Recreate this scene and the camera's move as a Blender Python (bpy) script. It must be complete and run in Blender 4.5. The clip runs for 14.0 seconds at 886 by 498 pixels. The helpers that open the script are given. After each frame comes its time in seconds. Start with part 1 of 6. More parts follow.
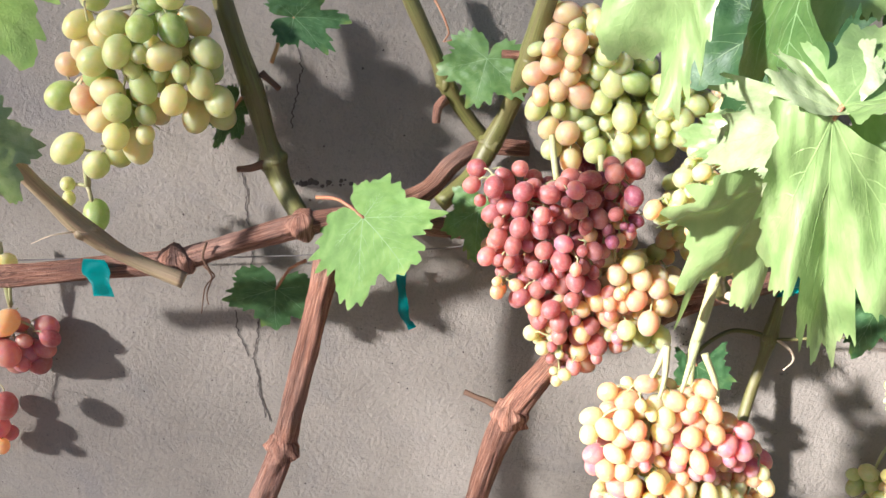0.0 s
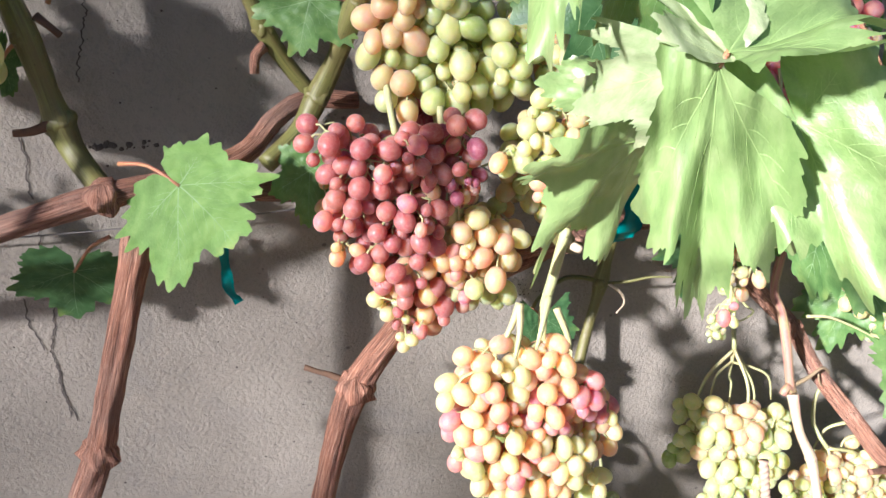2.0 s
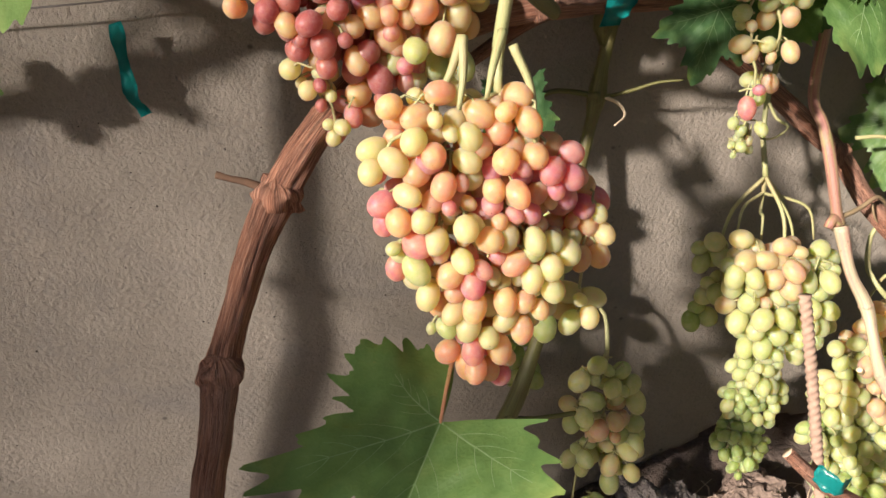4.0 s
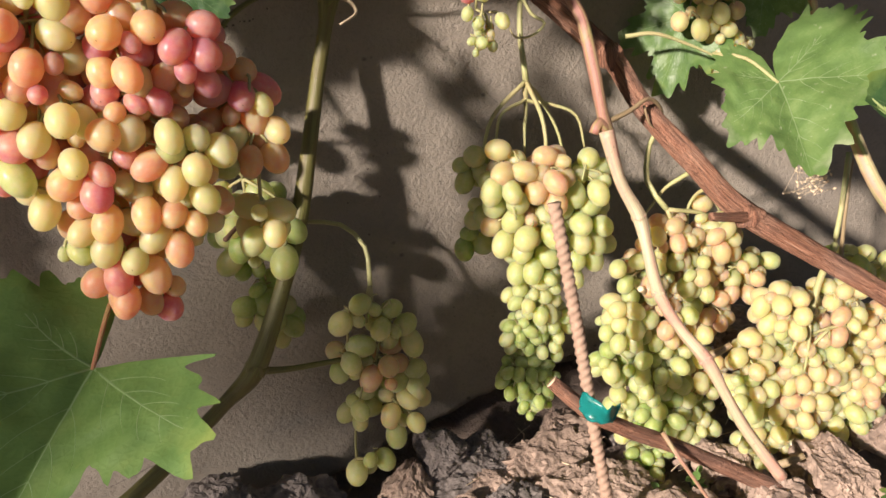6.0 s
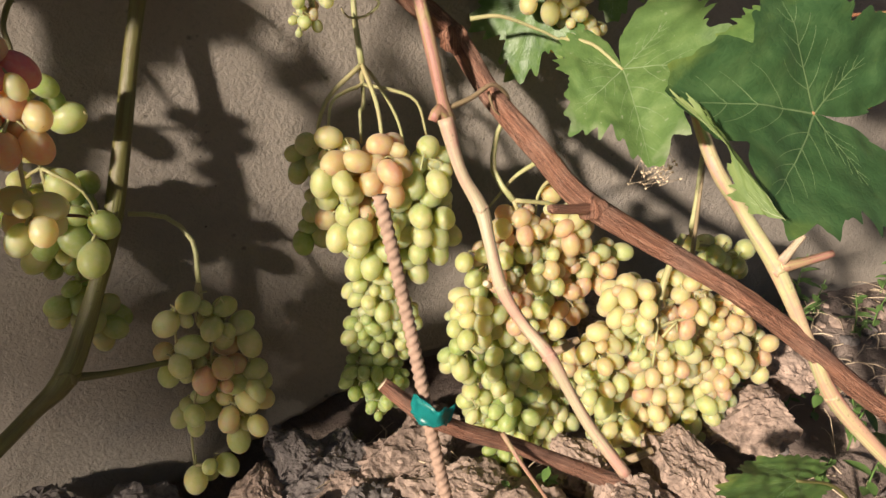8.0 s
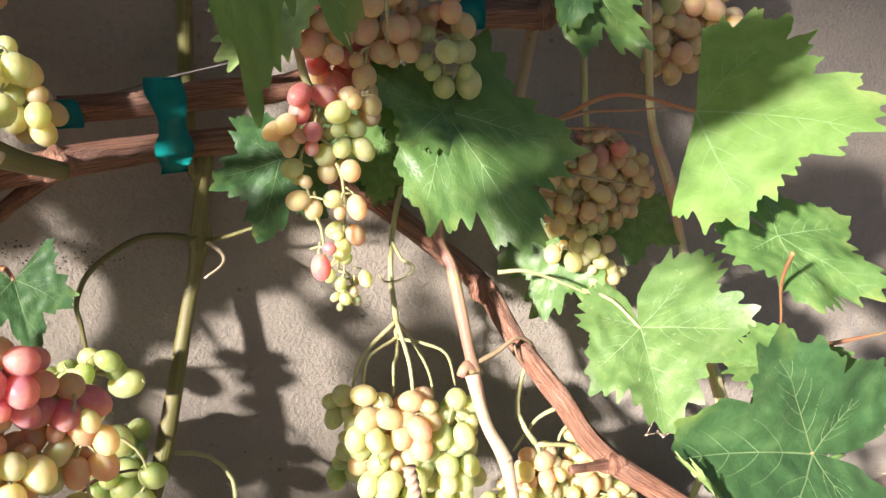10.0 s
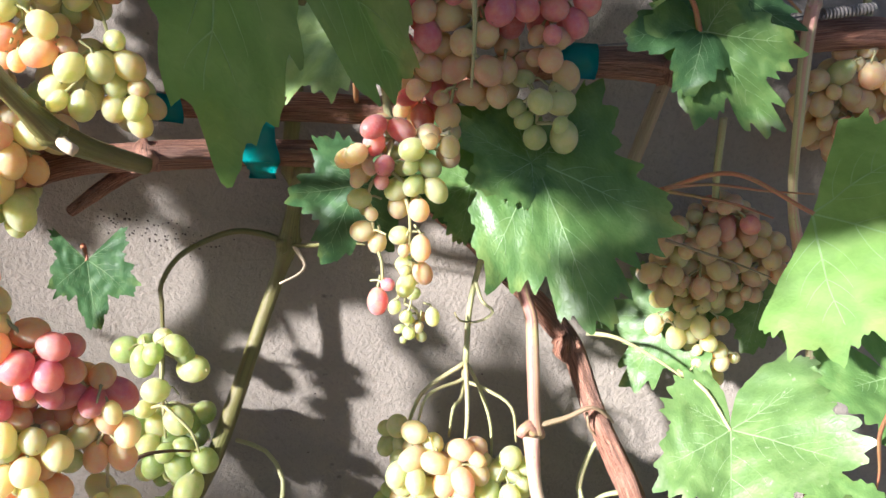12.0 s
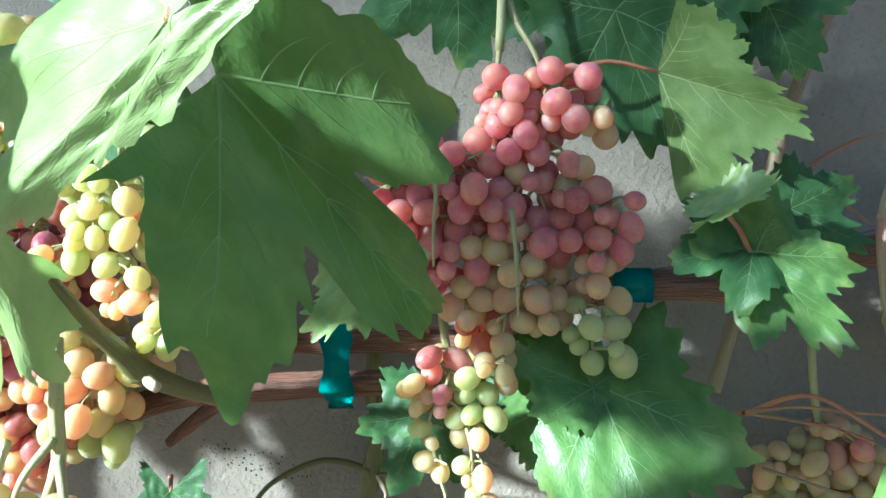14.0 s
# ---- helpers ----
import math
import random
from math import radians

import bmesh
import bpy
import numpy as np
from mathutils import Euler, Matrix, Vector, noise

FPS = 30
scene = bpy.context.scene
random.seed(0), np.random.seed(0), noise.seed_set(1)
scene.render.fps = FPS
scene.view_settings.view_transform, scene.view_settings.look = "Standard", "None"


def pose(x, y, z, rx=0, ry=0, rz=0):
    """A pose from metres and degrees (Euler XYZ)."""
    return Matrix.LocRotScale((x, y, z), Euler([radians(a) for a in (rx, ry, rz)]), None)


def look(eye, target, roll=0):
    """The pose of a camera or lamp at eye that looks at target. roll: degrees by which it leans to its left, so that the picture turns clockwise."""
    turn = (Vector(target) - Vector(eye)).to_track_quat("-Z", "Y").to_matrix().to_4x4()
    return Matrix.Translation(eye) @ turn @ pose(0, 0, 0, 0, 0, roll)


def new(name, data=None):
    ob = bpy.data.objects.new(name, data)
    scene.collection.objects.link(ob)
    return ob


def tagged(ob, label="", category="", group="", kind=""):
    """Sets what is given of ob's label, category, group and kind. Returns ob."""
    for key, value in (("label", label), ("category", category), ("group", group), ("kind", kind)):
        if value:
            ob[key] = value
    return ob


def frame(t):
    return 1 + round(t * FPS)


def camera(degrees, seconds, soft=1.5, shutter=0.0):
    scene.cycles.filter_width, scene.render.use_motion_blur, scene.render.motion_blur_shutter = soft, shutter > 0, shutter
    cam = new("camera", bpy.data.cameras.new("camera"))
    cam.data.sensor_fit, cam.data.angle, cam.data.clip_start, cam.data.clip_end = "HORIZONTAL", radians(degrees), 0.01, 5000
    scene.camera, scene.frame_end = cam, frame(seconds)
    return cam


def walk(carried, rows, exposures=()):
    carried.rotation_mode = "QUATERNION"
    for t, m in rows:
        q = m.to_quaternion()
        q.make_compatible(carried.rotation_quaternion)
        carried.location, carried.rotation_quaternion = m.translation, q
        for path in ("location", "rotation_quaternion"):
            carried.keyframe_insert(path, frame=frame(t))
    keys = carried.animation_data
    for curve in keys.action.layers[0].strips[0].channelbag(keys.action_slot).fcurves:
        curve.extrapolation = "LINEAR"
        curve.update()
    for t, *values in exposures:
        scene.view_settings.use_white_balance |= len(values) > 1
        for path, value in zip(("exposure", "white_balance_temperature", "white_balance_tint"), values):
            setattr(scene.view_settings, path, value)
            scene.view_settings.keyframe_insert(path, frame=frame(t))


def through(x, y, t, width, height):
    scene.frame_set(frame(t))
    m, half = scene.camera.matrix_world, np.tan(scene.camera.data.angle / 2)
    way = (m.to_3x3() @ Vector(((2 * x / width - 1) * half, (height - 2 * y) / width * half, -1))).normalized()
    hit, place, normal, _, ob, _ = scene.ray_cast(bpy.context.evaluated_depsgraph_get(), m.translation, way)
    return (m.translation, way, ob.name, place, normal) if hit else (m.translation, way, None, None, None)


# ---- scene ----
cam = camera(58.4, 14.0)
PATH = [
    (0, (0.001, 0.129, 1.271), (0.007, 2.013, 0.6), 0.2),
    (0.5, (0.009, 0.134, 1.269), (0.101, 2.032, 0.645), 0.4),
    (1, (0.013, 0.152, 1.278), (0.24, 2.03, 0.627), 0.6),
    (1.5, (-0.032, 0.167, 1.301), (0.357, 1.992, 0.58), 1.4),
    (2, (-0.024, 0.187, 1.263), (0.469, 1.96, 0.48), 2.3),
    (2.5, (0.009, 0.199, 1.188), (0.493, 1.931, 0.313), 2.7),
    (2.7, (0.011, 0.201, 1.175), (0.472, 1.92, 0.262), 2.6),
    (4.8, (0.14, 0.261, 1.005), (0.542, 2.075, 0.265), -2.4),
    (5, (0.16, 0.263, 1.001), (0.583, 2.067, 0.249), -2.4),
    (5.5, (0.207, 0.262, 0.981), (0.697, 2.028, 0.179), -2.3),
    (6, (0.236, 0.254, 0.975), (0.788, 1.982, 0.135), -2.1),
    (6.5, (0.259, 0.253, 0.968), (0.874, 1.945, 0.097), -1.5),
    (7, (0.275, 0.251, 0.965), (0.935, 1.919, 0.081), -0.6),
    (7.5, (0.288, 0.249, 0.966), (0.983, 1.898, 0.074), -0.0),
    (8, (0.316, 0.262, 0.967), (1.032, 1.907, 0.083), 0.1),
    (8.5, (0.334, 0.293, 1.01), (1.056, 1.966, 0.186), 0.0),
    (9, (0.325, 0.285, 1.052), (1.024, 2.02, 0.342), -0.3),
    (9.2, (0.32, 0.279, 1.06), (1.017, 2.03, 0.391), -0.2),
    (11.3, (0.352, 0.274, 1.175), (0.871, 2.032, 0.374), 3.9),
    (11.5, (0.379, 0.289, 1.156), (0.813, 2.063, 0.341), 5.0),
    (12, (0.411, 0.301, 1.141), (0.625, 2.145, 0.397), 6.0),
    (12.5, (0.433, 0.305, 1.145), (0.522, 2.208, 0.536), 5.4),
    (13, (0.455, 0.29, 1.169), (0.529, 2.239, 0.727), 4.0),
    (13.5, (0.459, 0.291, 1.152), (0.394, 2.273, 0.897), 2.4),
    (14, (0.474, 0.293, 1.153), (0.263, 2.268, 0.916), 1.1),
]
EXPOSURES = [
    (0.0, 1.73, 5700, 18), (0.5, 1.73, 5450, 20), (1.0, 1.68, 5350, 21), (1.5, 1.63, 5300, 21), (2.0, 1.50, 5600, 19), (2.5, 1.38, 5950, 17),
    (5.0, 0.55, 6700, 22), (5.5, 0.64, 6700, 22), (6.5, 0.57, 6950, 22), (8.0, 0.43, 7000, 20), (8.5, 0.49, 6950, 16), (9.0, 1.09, 6750, 19),
    (11.5, 1.76, 5810, 20), (12.0, 1.78, 5710, 19), (12.5, 1.86, 5460, 12), (13.0, 2.04, 5180, 5), (13.5, 2.07, 4980, 2), (14.0, 2.06, 4980, -2),
]
walk(cam, [(t, look(eye, target, roll)) for t, eye, target, roll in PATH], EXPOSURES)

# ---------- world, sun ----------
world = bpy.data.worlds.new("world")
scene.world = world
world.use_nodes = True
wn = world.node_tree.nodes
sky = wn.new("ShaderNodeTexSky")
sky.sky_type = 'NISHITA'
sky.sun_disc = False
SUN_TRAVEL = Vector((0.786, 0.491, -0.385)).normalized()
sky.sun_elevation = math.asin(-SUN_TRAVEL.z)
sky.sun_rotation = math.atan2(-SUN_TRAVEL.x, -SUN_TRAVEL.y)
world.node_tree.links.new(sky.outputs[0], wn["Background"].inputs[0])
wn["Background"].inputs[1].default_value = 0.043

sun = new("sun", bpy.data.lights.new("sun", 'SUN'))
sun.data.energy = 6.0
sun.data.angle = radians(2.8)
sun.data.color = (1.0, 0.93, 0.82)
sun.matrix_world = look((-1, -2, 3), Vector((-1, -2, 3)) + SUN_TRAVEL)


# ---------- materials ----------
class Mat:
    """A small builder for node materials."""

    def __init__(self, name):
        self.m = bpy.data.materials.new(name)
        self.m.use_nodes = True
        self.n = self.m.node_tree.nodes
        self.l = self.m.node_tree.links
        self.b = self.n["Principled BSDF"]
        self.out = self.n["Material Output"]

    def put(self, target, value):
        if isinstance(value, bpy.types.NodeSocket):
            self.l.new(value, target)
        else:
            target.default_value = value

    def coord(self, kind="Object", scale=(1, 1, 1)):
        c = self.n.new("ShaderNodeTexCoord")
        mp = self.n.new("ShaderNodeMapping")
        mp.inputs["Scale"].default_value = scale
        self.l.new(c.outputs[kind], mp.inputs[0])
        return mp.outputs[0]

    def noise(self, vec, scale, detail=4, rough=0.55, dist=0.0):
        t = self.n.new("ShaderNodeTexNoise")
        t.inputs["Scale"].default_value = scale
        t.inputs["Detail"].default_value = detail
        t.inputs["Roughness"].default_value = rough
        t.inputs["Distortion"].default_value = dist
        self.l.new(vec, t.inputs["Vector"])
        return t.outputs[0]

    def voronoi(self, vec, scale, feature='F1'):
        t = self.n.new("ShaderNodeTexVoronoi")
        t.feature = feature
        t.inputs["Scale"].default_value = scale
        self.l.new(vec, t.inputs["Vector"])
        return t.outputs[0]

    def ramp(self, fac, *stops):
        r = self.n.new("ShaderNodeValToRGB")
        e = r.color_ramp.elements
        while len(e) < len(stops):
            e.new(0.5)
        for k, (p, c) in zip(e, stops):
            k.position = p
            k.color = (*c, 1) if len(c) == 3 else c
        self.put(r.inputs[0], fac)
        return r.outputs[0]

    def mix(self, fac, a, b, kind='MIX'):
        x = self.n.new("ShaderNodeMix")
        x.data_type, x.blend_type = 'RGBA', kind
        self.put(x.inputs[0], fac)
        for s, v in ((x.inputs[6], a), (x.inputs[7], b)):
            self.put(s, (*v, 1) if isinstance(v, tuple) and len(v) == 3 else v)
        return x.outputs[2]

    def calc(self, op, a, b=0.0):
        x = self.n.new("ShaderNodeMath")
        x.operation = op
        self.put(x.inputs[0], a)
        self.put(x.inputs[1], b)
        return x.outputs[0]

    def random(self):
        return self.n.new("ShaderNodeObjectInfo").outputs["Random"]

    def bump(self, height, strength, distance, normal=None):
        b = self.n.new("ShaderNodeBump")
        b.inputs["Strength"].default_value = strength
        b.inputs["Distance"].default_value = distance
        self.l.new(height, b.inputs["Height"])
        if normal is not None:
            self.l.new(normal, b.inputs["Normal"])
        return b.outputs[0]

    def done(self, color=None, rough=None, normal=None, **more):
        if color is not None:
            self.put(self.b.inputs["Base Color"], (*color, 1) if isinstance(color, tuple) and len(color) == 3 else color)
        if rough is not None:
            self.put(self.b.inputs["Roughness"], rough)
        if normal is not None:
            self.l.new(normal, self.b.inputs["Normal"])
        for k, v in more.items():
            self.put(self.b.inputs[k.replace("_", " ")], v)
        return self.m


def make_plaster():
    k = Mat("plaster")
    v = k.coord()
    big = k.noise(v, 2.6, 5, 0.6, 0.8)
    mid = k.noise(v, 11, 6, 0.6, 0.5)
    fine = k.noise(v, 230, 5, 0.65)
    grit = k.noise(v, 520, 3, 0.7)
    base = k.ramp(big, (0.30, (0.182, 0.162, 0.132)), (0.5, (0.255, 0.229, 0.187)), (0.70, (0.325, 0.293, 0.242)))
    base = k.mix(k.ramp(mid, (0.42, (0, 0, 0)), (0.70, (0.55, 0.55, 0.55))), base, (0.29, 0.258, 0.207))
    base = k.mix(k.ramp(k.noise(v, 6.5, 4, 0.6, 1.0), (0.56, (0, 0, 0)), (0.72, (0.5, 0.5, 0.5))), base, (0.185, 0.176, 0.168))
    spots = k.ramp(k.voronoi(k.coord(scale=(1, 1, 1.2)), 34), (0.05, (1, 1, 1)), (0.11, (0, 0, 0)))
    gate = k.ramp(k.noise(v, 7, 2), (0.55, (0, 0, 0)), (0.62, (1, 1, 1)))
    base = k.mix(k.calc('MULTIPLY', k.calc('MULTIPLY', spots, gate), 0.85), base, (0.085, 0.075, 0.065))
    pits = k.ramp(k.voronoi(v, 95), (0.06, (1, 1, 1)), (0.14, (0, 0, 0)))
    sparse = k.ramp(k.noise(v, 23, 2), (0.54, (0, 0, 0)), (0.60, (1, 1, 1)))
    base = k.mix(k.calc('MULTIPLY', k.calc('MULTIPLY', pits, sparse), 0.6), base, (0.11, 0.097, 0.082))
    base = k.mix(k.ramp(fine, (0.34, (0.4, 0.4, 0.4)), (0.5, (0, 0, 0))), base, (0.175, 0.16, 0.145))
    rub = k.ramp(k.noise(k.coord(scale=(1, 1, 1.6)), 36, 4, 0.6, 2.2), (0.36, (0, 0, 0)), (0.42, (1, 1, 1)))
    n1 = k.bump(rub, 0.18, 0.0018)
    n1 = k.bump(k.noise(v, 75, 5, 0.65, 0.6), 0.34, 0.0040, n1)
    n2 = k.bump(fine, 0.9, 0.0020, n1)
    n3 = k.bump(grit, 0.5, 0.0009, n2)
    return k.done(base, 0.93, n3)


def make_soil():
    k = Mat("soil")
    v = k.coord()
    a = k.noise(v, 9, 8, 0.65, 0.3)
    f = k.noise(v, 140, 6, 0.7)
    c = k.ramp(a, (0.28, (0.12, 0.09, 0.07)), (0.5, (0.23, 0.175, 0.14)), (0.75, (0.36, 0.29, 0.24)))
    c = k.mix(k.calc('MULTIPLY', f, 0.5), c, (0.27, 0.215, 0.175))
    n = k.bump(k.noise(v, 34, 6, 0.7, 0.6), 0.9, 0.012)
    n = k.bump(f, 0.8, 0.004, n)
    return k.done(c, 0.95, n)


def make_bark():
    k = Mat("bark")
    fib = k.noise(k.coord("UV", (17, 0.9, 1)), 3.2, 7, 0.70, 0.30)
    strip = k.noise(k.coord("UV", (4.5, 0.55, 1)), 3.0, 4, 0.6, 0.6)
    patch = k.noise(k.coord("Object"), 18, 4, 0.6)
    c = k.ramp(fib, (0.36, (0.075, 0.032, 0.020)), (0.45, (0.27, 0.112, 0.064)), (0.54, (0.50, 0.230, 0.132)), (0.64, (0.68, 0.43, 0.295)))
    c = k.mix(k.ramp(strip, (0.40, (0.55, 0.55, 0.55)), (0.54, (0, 0, 0))), c, (0.12, 0.052, 0.032))
    c = k.mix(k.ramp(patch, (0.46, (0, 0, 0)), (0.70, (0.45, 0.45, 0.45))), c, (0.40, 0.27, 0.205))
    n = k.bump(strip, 0.9, 0.005)
    n = k.bump(fib, 1.0, 0.0035, n)
    return k.done(c, 0.78, n)


def make_stem(name, low, high, tint, rough=0.45):
    k = Mat(name)
    fib = k.noise(k.coord("UV", (8, 0.6, 1)), 3.0, 5, 0.6)
    patch = k.noise(k.coord("Object"), 30, 4, 0.6)
    c = k.ramp(fib, (0.35, low), (0.65, high))
    c = k.mix(k.ramp(patch, (0.48, (0, 0, 0)), (0.66, (0.75, 0.75, 0.75))), c, tint)
    side = k.noise(k.coord("UV", (2.2, 0.22, 1)), 2.0, 3, 0.55, 0.3)
    c = k.mix(k.ramp(side, (0.49, (0, 0, 0)), (0.59, (0.7, 0.7, 0.7))), c, tint)
    specks = k.noise(k.coord("Object"), 420, 2, 0.5)
    c = k.mix(k.ramp(specks, (0.66, (0, 0, 0)), (0.72, (0.5, 0.5, 0.5))), c, tuple(x * 0.35 for x in low))
    n = k.bump(fib, 0.45, 0.0014)
    return k.done(c, rough, n)


def make_leaf(name, dark, mid, light, edge, rough=0.40, through=0.28, spot=0.25, gloss=0.38, wax=0.0):
    k = Mat(name)
    v = k.coord("UV")
    rnd = k.random()
    a = k.noise(v, 5.0, 5, 0.6, 0.4)
    cells = k.voronoi(v, 26, 'DISTANCE_TO_EDGE')
    c = k.ramp(a, (0.32, dark), (0.5, mid), (0.72, light))
    c = k.mix(k.calc('MULTIPLY', rnd, 0.35), c, light)
    net = k.ramp(cells, (0.0, (0.12, 0.12, 0.12)), (0.06, (0, 0, 0)))
    c = k.mix(net, c, light)
    rad = k.n.new("ShaderNodeVectorMath")
    rad.operation = 'LENGTH'
    k.l.new(v, rad.inputs[0])
    rim = k.calc('MULTIPLY', k.ramp(rad.outputs["Value"], (0.55, (0, 0, 0)), (1.0, (1, 1, 1))), k.ramp(k.noise(v, 3.2, 3), (0.5, (0, 0, 0)), (0.68, (1, 1, 1))))
    c = k.mix(k.calc('MULTIPLY', rim, 0.6), c, edge)
    spots = k.ramp(k.noise(v, 17, 3), (0.66, (0, 0, 0)), (0.76, (1, 1, 1)))
    c = k.mix(k.calc('MULTIPLY', spots, spot), c, edge)
    n = k.bump(k.noise(v, 6, 2, 0.5, 0.3), 0.22, 0.002)
    n = k.bump(k.ramp(cells, (0.0, (0, 0, 0)), (0.25, (1, 1, 1))), 0.12, 0.0009, n)
    n = k.bump(k.noise(v, 60, 3), 0.12, 0.0005, n)
    k.done(c, rough, n)
    k.b.inputs["Specular IOR Level"].default_value = gloss
    k.b.inputs["Coat Weight"].default_value = wax
    k.b.inputs["Coat Roughness"].default_value = 0.42
    tr = k.n.new("ShaderNodeBsdfTranslucent")
    k.l.new(k.mix(0.5, c, (0.25, 0.43, 0.06)), tr.inputs[0])
    k.l.new(n, tr.inputs["Normal"])
    mx = k.n.new("ShaderNodeMixShader")
    mx.inputs[0].default_value = through
    k.l.new(k.b.outputs[0], mx.inputs[1])
    k.l.new(tr.outputs[0], mx.inputs[2])
    k.l.new(mx.outputs[0], k.out.inputs[0])
    return k.m


def make_berry(name, a, b, c):
    """Thin waxy skin over translucent flesh; the hue differs from berry to berry, with a blush on one side."""
    k = Mat(name)
    rnd = k.random()
    shift = k.n.new("ShaderNodeVectorMath")
    shift.operation = 'ADD'
    k.l.new(k.coord("Object"), shift.inputs[0])
    k.l.new(k.calc('MULTIPLY', rnd, 61.0), shift.inputs[1])
    v = shift.outputs[0]
    col = k.ramp(rnd, (0.0, a), (0.5, b), (1.0, c))
    blush = k.noise(v, 0.9, 3, 0.5)
    col = k.mix(k.ramp(blush, (0.42, (0, 0, 0)), (0.66, (0.8, 0.8, 0.8))), col, a)
    col = k.mix(k.ramp(blush, (0.34, (0.6, 0.6, 0.6)), (0.50, (0, 0, 0))), col, c)
    dots = k.noise(v, 22, 2, 0.5)
    col = k.mix(k.ramp(dots, (0.66, (0, 0, 0)), (0.74, (0.25, 0.25, 0.25))), col, tuple(x * 0.45 for x in c))
    bloom = k.ramp(k.noise(v, 3.2, 5, 0.65), (0.42, (0, 0, 0)), (0.75, (0.22, 0.22, 0.22)))
    col = k.mix(bloom, col, (0.76, 0.70, 0.64))
    r = k.ramp(k.noise(v, 4.5, 4, 0.6), (0.35, (0.30, 0.30, 0.30)), (0.7, (0.52, 0.52, 0.52)))
    k.done(col, r)
    k.b.inputs["Subsurface Weight"].default_value = 1.0
    k.b.inputs["Subsurface Radius"].default_value = (1.0, 0.75, 0.45)
    k.b.inputs["Subsurface Scale"].default_value = 0.020
    k.b.inputs["Specular IOR Level"].default_value = 0.5
    k.b.inputs["Sheen Weight"].default_value = 0.30
    k.b.inputs["Sheen Roughness"].default_value = 0.45
    k.b.inputs["Sheen Tint"].default_value = (1.0, 0.93, 0.86, 1)
    glow = k.n.new("ShaderNodeBsdfTranslucent")
    k.l.new(col, glow.inputs[0])
    mx = k.n.new("ShaderNodeMixShader")
    mx.inputs[0].default_value = 0.45
    k.l.new(k.b.outputs[0], mx.inputs[1])
    k.l.new(glow.outputs[0], mx.inputs[2])
    k.l.new(mx.outputs[0], k.out.inputs[0])
    return k.m


def make_plain(name, color, rough=0.6, spread=0.25, scale=60, bump=0.0):
    k = Mat(name)
    f = k.noise(k.coord(), scale, 5, 0.6)
    dark = tuple(x * (1 - spread) for x in color)
    lite = tuple(min(1, x * (1 + spread)) for x in color)
    c = k.ramp(f, (0.3, dark), (0.7, lite))
    n = k.bump(f, 0.5, bump) if bump else None
    return k.done(c, rough, n)


def make_vein(name, color):
    """The raised ribs of a leaf, which let light through as the blade does."""
    k = Mat(name)
    c = k.ramp(k.noise(k.coord(), 90, 3), (0.3, tuple(x * 0.88 for x in color)), (0.7, tuple(x * 1.12 for x in color)))
    k.done(c, 0.5)
    tr = k.n.new("ShaderNodeBsdfTranslucent")
    k.l.new(c, tr.inputs[0])
    mx = k.n.new("ShaderNodeMixShader")
    mx.inputs[0].default_value = 0.3
    k.l.new(k.b.outputs[0], mx.inputs[1])
    k.l.new(tr.outputs[0], mx.inputs[2])
    k.l.new(mx.outputs[0], k.out.inputs[0])
    return k.m


PLASTER, SOIL, BARK = make_plaster(), make_soil(), make_bark()
GREEN_STEM = make_stem("green_stem", (0.092, 0.096, 0.026), (0.18, 0.178, 0.050), (0.13, 0.108, 0.037))
PALE_STEM = make_stem("pale_stem", (0.36, 0.32, 0.19), (0.50, 0.43, 0.29), (0.47, 0.24, 0.19))
BLUSH_STEM = make_stem("blush_stem", (0.35, 0.36, 0.16), (0.49, 0.46, 0.25), (0.47, 0.22, 0.18))
PINK_STEM = make_stem("pink_stem", (0.26, 0.11, 0.085), (0.43, 0.22, 0.17), (0.33, 0.30, 0.12))
TAN_STEM = make_stem("tan_stem", (0.22, 0.17, 0.09), (0.38, 0.30, 0.17), (0.30, 0.20, 0.12))
RED_STALK = make_stem("red_stalk", (0.33, 0.10, 0.06), (0.45, 0.19, 0.10), (0.35, 0.27, 0.10))
RACHIS = make_stem("rachis_green", (0.30, 0.33, 0.13), (0.44, 0.45, 0.22), (0.42, 0.33, 0.17))
CUT_WOOD = make_plain("cut_wood", (0.62, 0.50, 0.34), 0.8)
TIE = make_plain("teal_tie", (0.0, 0.27, 0.25), 0.28, 0.15, 30)
RUST = make_plain("rod_rust", (0.33, 0.225, 0.16), 0.8, 0.3, 150, 0.001)
WIRE = make_plain("wire", (0.14, 0.13, 0.12), 0.5)
DARK = make_plain("crack_dark", (0.075, 0.064, 0.054), 0.95)
DRY = make_plain("dry_tendril", (0.12, 0.065, 0.035), 0.85)
VEIN = {k: make_vein("vein_" + k, c) for k, c in (("sunbright", (0.33, 0.47, 0.17)), ("light", (0.20, 0.34, 0.11)), ("deep", (0.17, 0.27, 0.11)), ("mid", (0.22, 0.345, 0.14)), ("dusty", (0.23, 0.33, 0.15)), ("under", (0.34, 0.42, 0.19)), ("worn", (0.33, 0.40, 0.17)))}
WEED = make_plain("weed_green", (0.10, 0.19, 0.05), 0.5, 0.4, 40)
ROCK = make_plain("clod", (0.30, 0.225, 0.175), 0.95, 0.45, 90, 0.010)
STONE = make_plain("grey_stone", (0.17, 0.15, 0.135), 0.95, 0.5, 110, 0.010)
SCAR = make_plain("berry_scar", (0.07, 0.04, 0.02), 0.9)

